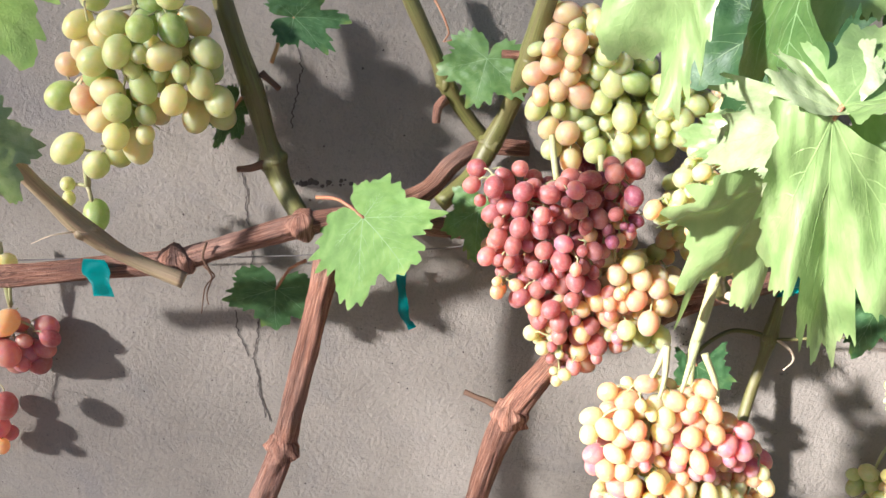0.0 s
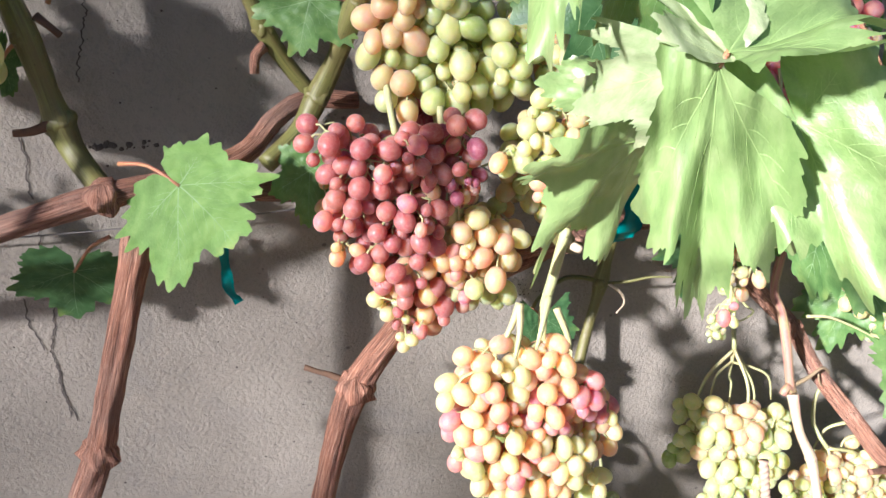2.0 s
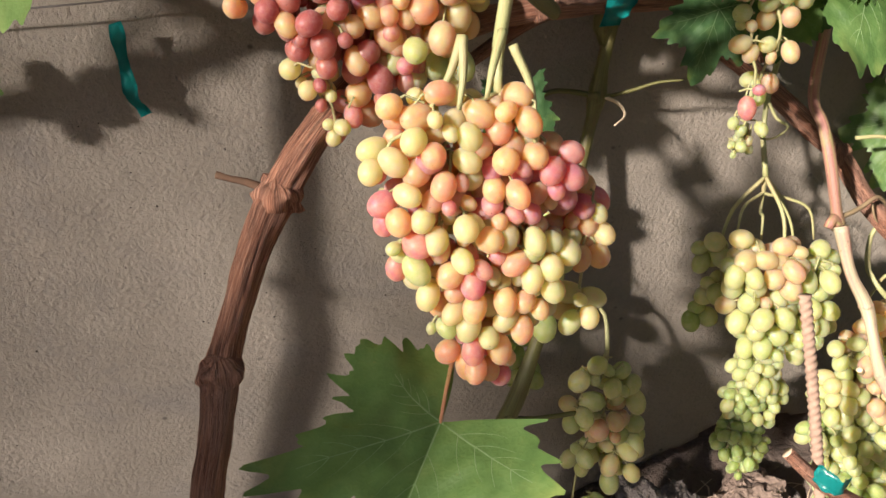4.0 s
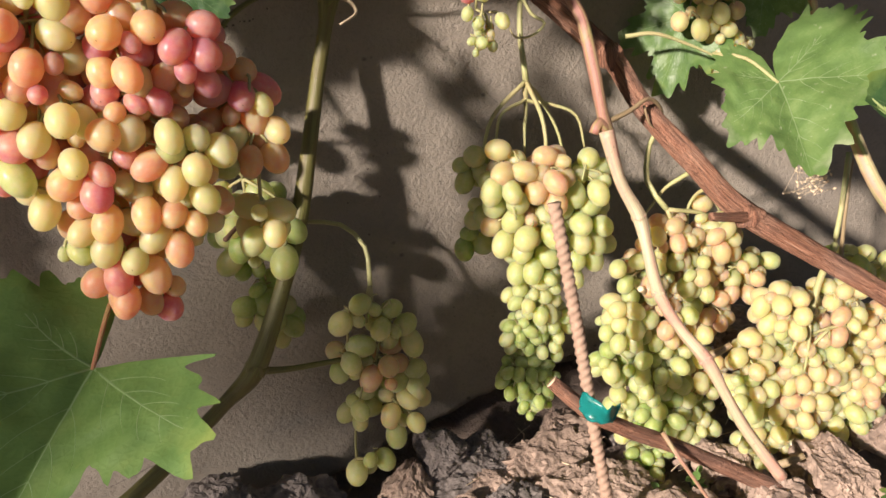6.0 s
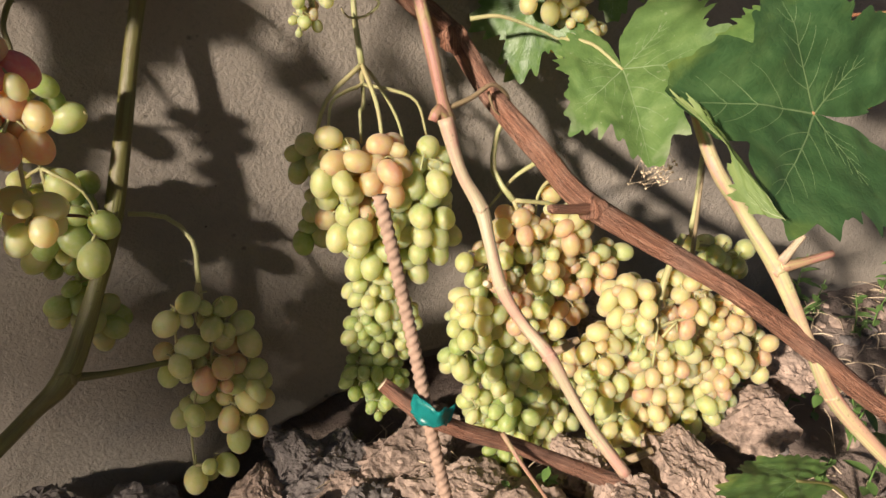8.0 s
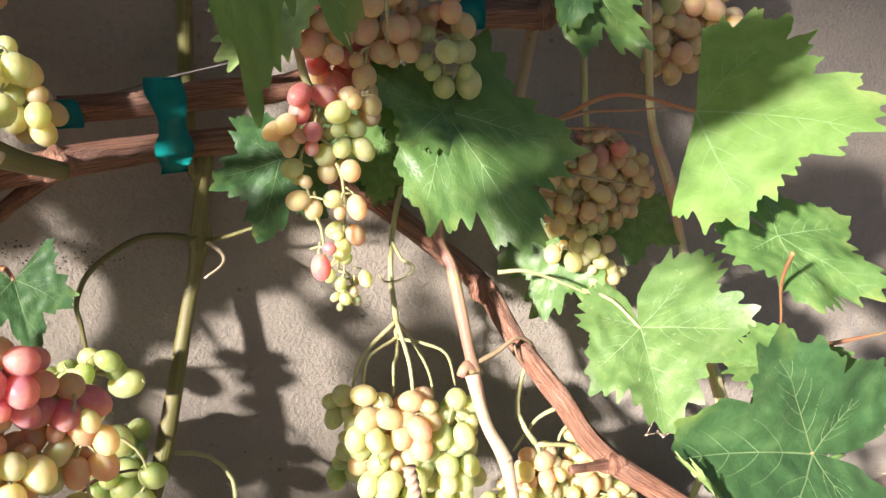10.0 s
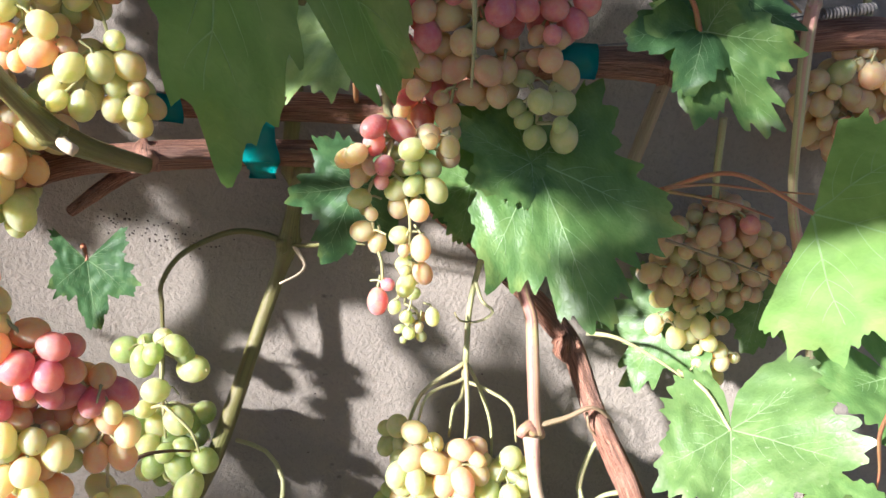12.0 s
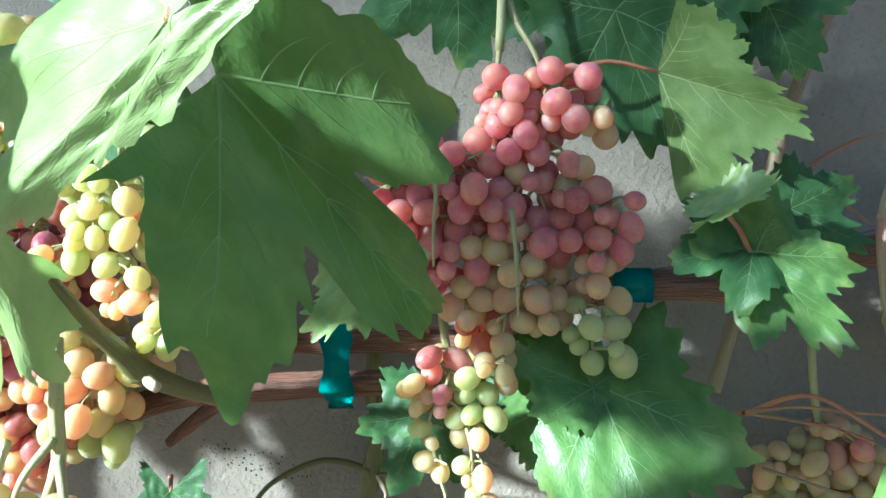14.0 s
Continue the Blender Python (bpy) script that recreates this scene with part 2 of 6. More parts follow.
LEAF = {
    # sunlit leaves: the sun's glare is put into this pale green
    "sunbright": make_leaf("leaf_sunbright", (0.15, 0.255, 0.075), (0.235, 0.365, 0.115), (0.355, 0.475, 0.19), (0.47, 0.51, 0.24), 0.42, 0.36, gloss=0.7, wax=0.8),
    "light": make_leaf("leaf_light", (0.075, 0.165, 0.035), (0.125, 0.250, 0.055), (0.205, 0.335, 0.090), (0.34, 0.40, 0.12), 0.6, 0.34, gloss=0.2),
    # dark green leaves; the same tone paints shade onto leaves behind others
    "deep": make_leaf("leaf_deep_shade", (0.020, 0.060, 0.021), (0.036, 0.095, 0.033), (0.074, 0.152, 0.055), (0.22, 0.30, 0.06), 0.46, 0.2, 0.12, 0.3),
    "mid": make_leaf("leaf_mid", (0.050, 0.120, 0.032), (0.086, 0.178, 0.048), (0.155, 0.260, 0.078), (0.34, 0.38, 0.10)),
    "dusty": make_leaf("leaf_dusty", (0.058, 0.125, 0.035), (0.098, 0.188, 0.052), (0.170, 0.265, 0.090), (0.46, 0.50, 0.34), 0.45, 0.25, 0.7),
    "under": make_leaf("leaf_underside", (0.12, 0.20, 0.055), (0.165, 0.255, 0.075), (0.22, 0.31, 0.10), (0.34, 0.40, 0.14), 0.6, 0.35, 0.15),
    "worn": make_leaf("leaf_worn", (0.18, 0.25, 0.10), (0.28, 0.36, 0.17), (0.42, 0.46, 0.28), (0.50, 0.46, 0.28), 0.45, 0.28, 0.5),
}
BERRY = {
    "g": make_berry("berry_green", (0.54, 0.62, 0.25), (0.64, 0.67, 0.31), (0.72, 0.69, 0.35)),
    "d": make_berry("berry_dark_green", (0.37, 0.50, 0.15), (0.45, 0.56, 0.20), (0.53, 0.61, 0.25)),
    "y": make_berry("berry_yellow", (0.72, 0.71, 0.32), (0.79, 0.71, 0.35), (0.82, 0.64, 0.35)),
    "m": make_berry("berry_dusky", (0.75, 0.63, 0.31), (0.78, 0.55, 0.31), (0.76, 0.45, 0.30)),
    "o": make_berry("berry_peach", (0.89, 0.62, 0.29), (0.89, 0.50, 0.27), (0.87, 0.40, 0.26)),
    "p": make_berry("berry_pink", (0.82, 0.39, 0.28), (0.77, 0.27, 0.26), (0.69, 0.22, 0.29)),
    "q": make_berry("berry_rose", (0.83, 0.38, 0.32), (0.77, 0.26, 0.26), (0.69, 0.21, 0.29)),
    "r": make_berry("berry_red", (0.56, 0.19, 0.17), (0.44, 0.115, 0.14), (0.60, 0.25, 0.20)),
    "v": make_berry("berry_purple", (0.33, 0.07, 0.13), (0.36, 0.08, 0.15), (0.42, 0.12, 0.18)),
}


# ---------- mesh helpers ----------
def mesh_from(name, verts, faces, mats, uvs=None, smooth=True, slots=None):
    me = bpy.data.meshes.new(name)
    me.from_pydata([tuple(v) for v in verts], [], faces)
    for m in mats:
        me.materials.append(m)
    if smooth:
        me.polygons.foreach_set("use_smooth", [True] * len(me.polygons))
    if slots:
        me.polygons.foreach_set("material_index", slots)
    if uvs is not None:
        layer = me.uv_layers.new(name="UVMap")
        flat = np.zeros(len(me.loops) * 2)
        idx = np.zeros(len(me.loops), dtype=np.int64)
        me.loops.foreach_get("vertex_index", idx)
        flat[:] = np.asarray(uvs, dtype=float)[idx].ravel()
        layer.data.foreach_set("uv", flat)
    me.update()
    return me


def part(name, me, parent, label=""):
    ob = new(name, me)
    ob.parent = parent
    return tagged(ob, label)


def thing(name, label, category, at=(0, 0, 0), group="", me=None):
    ob = new(name, me)
    ob.location = at
    return tagged(ob, label, category, group)


def smooth_path(pts, step=0.008):
    """A rounded line through (x, y, z, radius) rows."""
    p = np.array([q if len(q) == 4 else (*q, 0.004) for q in pts], dtype=float)
    p = np.vstack([2 * p[0] - p[1], p, 2 * p[-1] - p[-2]])
    out = []
    for i in range(1, len(p) - 2):
        n = max(2, int(np.linalg.norm(p[i + 1, :3] - p[i, :3]) / step))
        for t in np.arange(n) / n:
            a = 2 * p[i]
            b = (p[i + 1] - p[i - 1]) * t
            c = (2 * p[i - 1] - 5 * p[i] + 4 * p[i + 1] - p[i + 2]) * t * t
            d = (3 * p[i] - p[i - 1] - 3 * p[i + 1] + p[i + 2]) * t ** 3
            out.append((a + b + c + d) / 2)
    out.append(p[-2])
    out = np.array(out)
    out[:, 3] = np.maximum(out[:, 3], 0.0003)
    return out


def tube_data(path, segs=10, rough=0.0, seed=0, caps=True, ridge=0.0, wind=0.0):
    """Vertices, faces and uvs of a tube along rows of x, y, z, radius."""
    n = len(path)
    pos, rad = path[:, :3], path[:, 3]
    tan = np.gradient(pos, axis=0)
    tan /= np.maximum(np.linalg.norm(tan, axis=1)[:, None], 1e-9)
    ref = np.array([0.31, 0.90, 0.29]) if abs(tan[0][1]) < 0.8 else np.array([1.0, 0, 0])
    a = np.cross(tan[0], ref)
    a /= np.linalg.norm(a)
    verts, uvs, run = [], [], 0.0
    rng = np.random.default_rng(seed)
    ph = rng.uniform(0, 6.28, 6)
    for i in range(n):
        a = a - tan[i] * np.dot(a, tan[i])
        a /= max(np.linalg.norm(a), 1e-9)
        b = np.cross(tan[i], a)
        if i:
            run += np.linalg.norm(pos[i] - pos[i - 1])
        for j in range(segs):
            w = 2 * math.pi * j / segs
            r = rad[i]
            if rough:
                q = (math.sin(3 * w + ph[0] + run * 14) * 0.5 + math.sin(5 * w + ph[1] - run * 21) * 0.35 + math.sin(2 * w + ph[2] + run * 47) * 0.4)
                r *= 1 + rough * q + rough * 0.8 * noise.noise(Vector((math.cos(w) * 2 + ph[3], math.sin(w) * 2, run * 60)))
            if ridge:
                c, s = math.cos(w), math.sin(w)
                r *= 1 + ridge * (0.7 * noise.noise(Vector((c * 2.2 + ph[4], s * 2.2, run * 8))) + 0.9 * noise.noise(Vector((c * 6, s * 6 + ph[5], run * 13))))
            if wind:
                r *= 1 + 0.13 * math.cos(2 * w - run * wind)
            verts.append(pos[i] + (math.cos(w) * a + math.sin(w) * b) * r)
            uvs.append((abs(2 * j / segs - 1), run * 10))
    faces = []
    for i in range(n - 1):
        for j in range(segs):
            k = (j + 1) % segs
            faces.append((i * segs + j, i * segs + k, (i + 1) * segs + k, (i + 1) * segs + j))
    if caps:
        faces.append(tuple(range(segs))[::-1])
        faces.append(tuple((n - 1) * segs + j for j in range(segs)))
    return verts, faces, uvs


def tube_mesh(name, pts, mat, segs=10, rough=0.0, seed=0, step=0.008, ridge=0.0, end_mat=None, wind=0.0):
    v, f, u = tube_data(smooth_path(pts, step), segs, rough, seed, True, ridge, wind)
    slots = None
    mats = [mat]
    if end_mat:
        mats.append(end_mat)
        slots = [0] * (len(f) - 2) + [1, 1]
    return mesh_from(name, v, f, mats, u, True, slots)


def merge(chunks):
    verts, faces, uvs = [], [], []
    for v, f, u in chunks:
        o = len(verts)
        verts += list(v)
        faces += [tuple(i + o for i in q) for q in f]
        uvs += list(u)
    return verts, faces, uvs


def lump(name, p, r, mat, seed, squash=(1, 1, 1), amount=0.35, cuts=3):
    """An uneven rounded mass: node swellings, clods and stones."""
    bm = bmesh.new()
    bmesh.ops.create_icosphere(bm, subdivisions=cuts, radius=1)
    for v in bm.verts:
        q = v.co * 1.7 + Vector((seed * 3.1, seed * 1.7, 0))
        v.co *= 1 + amount * noise.noise(q) + amount * 0.4 * noise.noise(q * 3)
        v.co = Vector((v.co.x * squash[0], v.co.y * squash[1], v.co.z * squash[2])) * r + Vector(p)
    me = bpy.data.meshes.new(name)
    bm.to_mesh(me)
    bm.free()
    me.materials.append(mat)
    me.polygons.foreach_set("use_smooth", [True] * len(me.polygons))
    layer = me.uv_layers.new(name="UVMap")
    for lp in me.loops:
        d = me.vertices[lp.vertex_index].co - Vector(p)
        layer.data[lp.index].uv = (abs(math.atan2(d.y, d.x)) / math.pi, d.z * 10)
    return me


# ---------- canes and shoots ----------
def cane(name, label, pts, mat, nodes=(), rough=0.10, segs=14, end_mat=None, category="vine cane", ridge=0.15, seed=1, wind=0.0):
    if mat is BARK and segs == 14:
        segs = 30
    ob = thing(name, label, category, group="canes and shoots of the vine", me=tube_mesh(name, pts, mat, segs, rough, seed, 0.0014 if wind else 0.005, ridge, end_mat, wind))
    nodes = list(nodes)
    for a, b, c in zip(pts, pts[1:], pts[2:]):
        if b[3] > 1.12 * max(a[3], c[3]):
            nodes.append((*b[:3], b[3] * 1.04))
    for i, (x, y, z, r) in enumerate(nodes):
        part("node", lump("node", (x, y, z), r, mat, seed * 7 + i, (1, 1, 0.9), 0.45), ob, "swollen node with old bud scars")
    return ob


# ---------- grape bunches ----------
def berry_mesh(name, mat, long):
    rows, cols = 10, 16
    v, f = [(0, 0, 1)], []
    for i in range(1, rows):
        for j in range(cols):
            a, b = math.pi * i / rows, 2 * math.pi * j / cols
            v.append((math.sin(a) * math.cos(b), math.sin(a) * math.sin(b), math.cos(a)))
    v.append((0, 0, -0.985))
    for j in range(cols):
        f.append((0, 1 + j, 1 + (j + 1) % cols))
    for i in range(rows - 2):
        for j in range(cols):
            k = (j + 1) % cols
            f.append((1 + i * cols + j, 1 + (i + 1) * cols + j, 1 + (i + 1) * cols + k, 1 + i * cols + k))
    o = 1 + (rows - 2) * cols
    for j in range(cols):
        f.append((len(v) - 1, o + (j + 1) % cols, o + j))
    slots = [0] * len(f)
    # the small brown scar of the blossom and the stalk's collar
    for zz, rr, out in ((-1.012, 0.055, -1), (1.02, 0.13, 1)):
        s = len(v)
        v += [(rr * math.cos(i * 1.0472), rr * math.sin(i * 1.0472), zz - out * 0.05) for i in range(6)] + [(0, 0, zz)]
        f += [(s + i, s + (i + 1) % 6, s + 6) for i in range(6)]
        slots += [1 if out < 0 else 2] * 6
    v = [(x, y, z * long) for x, y, z in v]
    return mesh_from(name, v, f, [mat, SCAR, RACHIS], None, True, slots)


BERRY_MESH = {(k, i): berry_mesh("berry", m, lg) for k, m in BERRY.items() for i, lg in enumerate((1.05, 1.14, 1.24, 1.36))}


def bunch(label, stem, clumps, r, seed, loose=0.72, flat=0.8, arms=(), oval=1, stray=0.2):
    """A hanging bunch: a branching stalk and single berries packed into the given clumps of (place, radius, colours, berry scale)."""
    rng = random.Random(seed)
    root = Vector(stem[-1][:3])
    ob = thing("grape_bunch", label, "grapes", root, "grape bunches on the vine")
    spots = []
    weights = [c[1] ** 2 for c in clumps]
    for _ in range(260 * len(clumps)):
        p, cr, cols, sc = rng.choices(clumps, weights)[0]
        d = Vector((rng.gauss(0, 1), rng.gauss(0, 1), rng.gauss(0, 1)))
        if d.length < 1e-6:
            continue
        d = d.normalized() * cr * rng.random() ** 0.33
        d.y *= flat
        br = r * sc * (rng.uniform(0.58, 0.80) if rng.random() < 0.13 else rng.uniform(0.90, 1.10))
        q = Vector(p) + d
        if all((q - o).length > (br + s) * loose for o, s, _, _ in spots):
            spots.append((q, br, rng.choice(cols), Vector(p)))
    # let the berries push one another apart until they only touch
    pos = np.array([tuple(k[0]) for k in spots])
    home = pos.copy()
    rad = np.array([k[1] for k in spots])
    for _ in range(24):
        gap = pos[:, None] - pos[None]
        dist = np.linalg.norm(gap, axis=2) + np.eye(len(pos))
        over = np.maximum(0, (rad[:, None] + rad[None]) * 0.93 - dist) * (1 - np.eye(len(pos)))
        pos += 0.28 * (gap / dist[..., None] * over[..., None]).sum(1) + 0.03 * (home - pos)
        pos[:, 1] = np.minimum(pos[:, 1], 0.910 - rad)
    done = []
    for q, (_, br, c, p) in zip(pos, spots):
        q = Vector(q)
        if rng.random() < stray:
            away = Vector((q.x - p.x, 0.4 * (q.y - p.y), q.z - p.z)) + Vector((0, -0.002, -0.003))
            q += away.normalized() * br * rng.uniform(0.4, 1.1)
            q.y = min(q.y, 0.910 - br)
        done.append((q, br, c, p))
    chunks = [tube_data(smooth_path(stem, 0.01), 8, 0.06, seed)]
    joined = [(root, 0.0)]
    for e in arms:
        e = Vector(e) - Vector((0, 0, 0.008))
        m = root.lerp(e, 0.5) + Vector(((e.x - root.x) * 0.28, -0.004, 0.2 * abs(e.x - root.x) + 0.003))
        knee = root + Vector((0, 0, -0.022 * (len(chunks) % 3)))
        chunks.append(tube_data(smooth_path([(*root, 0.0018), (*knee.lerp(root, 0.3), 0.0017), (*knee.lerp(m, 0.5), 0.0015), (*m.lerp(e, 0.3), 0.0013), (*e, 0.0010)], 0.006), 8, 0.05, seed))
    for p in sorted((Vector(c[0]) for c in clumps), key=lambda p: (p - root).length):
        o, run = min(joined, key=lambda k: (k[0] - p).length + 0.55 * k[1])
        side = Vector((p.x - o.x, p.y - o.y, 0))
        m = o.lerp(p, 0.5) + side * 0.25 + Vector((0, -0.002, 0.10 * (p - o).length))
        thick = 0.0021 if o is root else 0.0014
        chunks.append(tube_data(smooth_path([(*o, thick), (*m, thick * 0.85), (*p, thick * 0.65)], 0.008), 6, 0.05, seed))
        joined.append((p, run + (p - o).length))
    for q, br, c, p in done:
        up = (p - q)
        up = (up.normalized() if up.length > 0.002 else Vector((0, 0, 1))) * 0.8 + Vector((rng.uniform(-.6, .6), rng.uniform(-.6, .6), 0.7))
        up.normalize()
        k = part("berry", BERRY_MESH[c, oval + rng.randrange(3)], ob)
        rot = up.to_track_quat('Z', 'Y').to_matrix().to_4x4()
        k.matrix_basis = Matrix.Translation(q - root) @ rot @ Matrix.Rotation(rng.uniform(0, 6.28), 4, 'Z') @ Matrix.Scale(br, 4)
        a = q + up * br * 1.05
        b = a + up * 0.010 + (p - a) * 0.5
        chunks.append(tube_data(np.array([(*a, 0.0013), (*(a + up * 0.0035), 0.0008), (*b, 0.0009)]), 4, 0, seed, False))
    v, f, u = merge(chunks)
    v = [Vector(x) - root for x in v]
    part("stalk", mesh_from("stalk", v, f, [RACHIS], u), ob, "branching yellow-green fruit stalk")
    return ob


# ---------- leaves ----------
LOBES = [(0, 1.0), (13, 0.86), (27, 0.62), (42, 0.80), (57, 0.92), (70, 0.76), (86, 0.56), (102, 0.66), (118, 0.72), (135, 0.60), (152, 0.52), (168, 0.36), (180, 0.05)]


def outline(deg, depth, sharp):
    """Leaf radius at an angle from the midrib; depth: how far the sinuses cut in."""
    a = abs((deg + 180) % 360 - 180)
    for (a0, r0), (a1, r1) in zip(LOBES, LOBES[1:]):
        if a <= a1:
            t = (a - a0) / (a1 - a0)
            t = t * t * (3 - 2 * t)
            r = r0 + (r1 - r0) * t
            break
    full = 0.97 - 0.0022 * a if a < 150 else 0.64 - (a - 150) * 0.0197
    r = full + (r - full) * depth
    if a < 165:
        n, tooth = divmod(a / sharp, 1.0)
        big = 0.07 + 0.10 * abs(math.sin(n * 2.3 + sharp))
        r *= 0.93 + big * (tooth / 0.62 if tooth < 0.62 else (1 - tooth) / 0.38)
    return max(r, 0.04)


def leaf(label, base, tip, face, kind, wide=1.0, depth=1.0, cup=0.0, fold=0.0, wave=0.03, petiole=None, seed=0, stalk_mat=None, span=179, low=None, lobes=None):
    """A vine leaf: base and tip in place, face the way that its upper side looks, kind its material; lobes: the tips of its two side lobes in place."""
    base, tip = Vector(base), Vector(tip)
    u = tip - base
    size = u.length
    u.normalize()
    w = Vector(face)
    w = (w - u * w.dot(u)).normalized()
    v = w.cross(u)
    na, nr = 220, 18
    low = span if low is None else low
    wave += 0.03
    sharp = 9.5 + (seed * 37 % 10) * 0.4
    jit = [noise.noise(Vector((i * 0.35, seed * 5.3, 1.7))) for i in range(na)]

    def surf(x, y):
        """Height of the blade over its plane, in leaf lengths."""
        rr = math.hypot(x, y)
        an = math.degrees(math.atan2(y, x))
        ribs = min(abs(abs(an) - k) for k in (0, 55, 112))
        h = cup * rr * rr + fold * abs(y)
        h += 0.0009 * min(ribs, 26) * rr * (1.1 - 0.4 * rr) + 0.005 * math.cos(rr * 31 + seed) * min(ribs, 20) / 20
        h += wave * rr * (noise.noise(Vector((x * 2.3 + seed * 7.7, y * 2.3, seed * 1.3))) * 1.5 + math.sin(an * 0.11 + seed) * rr * 0.8)
        h += 0.012 * noise.noise(Vector((x * 7 + seed, y * 7, 3)))
        return h

    if lobes:
        side = [(Vector(q) - base - 0.52 * (tip - base)) / 0.76 for q in lobes]
        side[1] = -side[1]
        w = (tip - base).cross(side[0] + side[1]).normalized()
        w = -w if w.dot(Vector(face)) < 0 else w

    def at(x, y, lift=0.0):
        if lobes:
            return u * (x * size) + side[0 if y > 0 else 1] * y + w * ((surf(x, y) + lift) * size)
        return (u * x + v * (y * wide) + w * (surf(x, y) + lift)) * size

    verts, uvs, faces = [at(0, 0)], [(0, 0)], []
    for i in range(1, nr + 1):
        for j in range(na):
            an = -low + (span + low) * j / (na - 1)
            r = outline(an, depth, sharp) * (1 + 0.10 * jit[j]) * (i / nr) ** 0.85
            x, y = r * math.cos(math.radians(an)), r * math.sin(math.radians(an))
            verts.append(at(x, y))
            uvs.append((x, y))
    for j in range(na - 1):
        faces.append((0, 1 + j, 2 + j))
    for i in range(nr - 1):
        for j in range(na - 1):
            a = 1 + i * na + j
            faces.append((a, a + na, a + na + 1, a + 1))
    ob = thing("grape_leaf", label, "leaf", base, "leaves of the vine")
    part("blade", mesh_from("blade", verts, faces, [LEAF[kind]], uvs), ob)

    vv, ff = [], []

    def rib(x0, y0, an, length, r0, n=7, bend=0.0):
        s = len(vv)
        for k in range(n):
            t = k / (n - 1)
            aa = math.radians(an + bend * t)
            x, y = x0 + math.cos(aa) * length * t, y0 + math.sin(aa) * length * t
            px, py = -math.sin(aa), math.cos(aa)
            rad = r0 * (1 - 0.75 * t)
            vv.append(at(x + px * rad, y + py * rad, 0.0004))
            vv.append(at(x, y, rad * 0.3 + 0.0012))
            vv.append(at(x - px * rad, y - py * rad, 0.0004))
        for k in range(n - 1):
            a = s + k * 3
            ff.append((a, a + 1, a + 4, a + 3))
            ff.append((a + 1, a + 2, a + 5, a + 4))

    for an, ln in ((0, 0.93), (55, 0.80), (-55, 0.80), (112, 0.6), (-112, 0.6)):
        if an > span or -an > low:
            continue
        ln *= outline(an, depth, 999) / outline(0, depth, 999) if an else 1
        rib(0, 0, an, ln, 0.0060, 21, (seed * 53 + an) % 17 - 8)
        for k in range(4):
            f = 0.22 + 0.19 * k
            aa = math.radians(an + ((seed * 53 + an) % 17 - 8) * f)
            x, y = math.cos(aa) * ln * f, math.sin(aa) * ln * f
            for sg in (-1, 1):
                if an + sg * 12 > span or -(an + sg * 12) > low or abs(span - an) < 12 and sg > 0 or abs(low + an) < 12 and sg < 0:
                    continue
                rib(x, y, an + ((seed * 53 + an) % 17 - 8) * f * 0.5 + sg * (40 + (seed * 7 + k * 5) % 9), ln * (0.40 - 0.07 * k), 0.0026, 11, -sg * 14)
    part("vein_network", mesh_from("vein_network", vv, ff, [VEIN[kind]], None), ob, "pale raised veins")
    if petiole:
        end = Vector(petiole) - base
        mid = end * 0.5 + Vector((0, 0, 0.12 * end.length))
        m = stalk_mat or RED_STALK
        part("petiole", tube_mesh("petiole", [(*(u * 0.01 * size), 0.0013), (*mid, 0.0015), (*end, 0.0020)], m, 8, 0.05, seed), ob, "thin leaf stalk")
    return ob


def tendril(label, pts, r, mat, category="tendril"):
    rows = [(*p, r * (1 - 0.6 * i / max(1, len(pts) - 1))) for i, p in enumerate(pts)]
    return thing("tendril", label, category, group="tendrils", me=tube_mesh("tendril", rows, mat, 6, 0.05, 3, 0.004))


def tie(label, pts, width, turn=(0, 0, 1)):
    """A strip of stretchy plastic: a thin band along pts."""
    p = smooth_path([(*q, 0.001) for q in pts], 0.004)[:, :3]
    bm = bmesh.new()
    rows = []
    side = Vector(turn).normalized()
    for i, q in enumerate(p):
        q = Vector(q)
        wv = width * (0.9 + 0.18 * math.sin(i * 0.7))
        rows.append([bm.verts.new(q + side * wv * s + Vector((0, -0.0016 * math.sin(i * 1.3 + s * 3), 0.0012 * math.sin(i * 2.1)))) for s in (-0.5, -0.15, 0.2, 0.5)])
    for a, b in zip(rows, rows[1:]):
        for k in range(3):
            bm.faces.new((a[k], a[k + 1], b[k + 1], b[k]))
    bmesh.ops.solidify(bm, geom=bm.faces[:], thickness=0.0006)
    me = bpy.data.meshes.new("tie")
    bm.to_mesh(me)
    bm.free()
    me.materials.append(TIE)
    me.polygons.foreach_set("use_smooth", [True] * len(me.polygons))
    return thing("plant_tie", label, "plant tie", group="ties on the canes", me=me)


# ---------- wall and ground ----------
WALL_Y, GROUND = 0.92, 0.43


def wall_relief(x, z):
    """How far the trowelled face lies behind its plane."""
    return 0.006 * noise.noise(Vector((x * 3, z * 3, 0.3))) + 0.0022 * noise.noise(Vector((x * 13, z * 17, 5))) + 0.0010 * noise.noise(Vector((x * 40, z * 55, 9)))


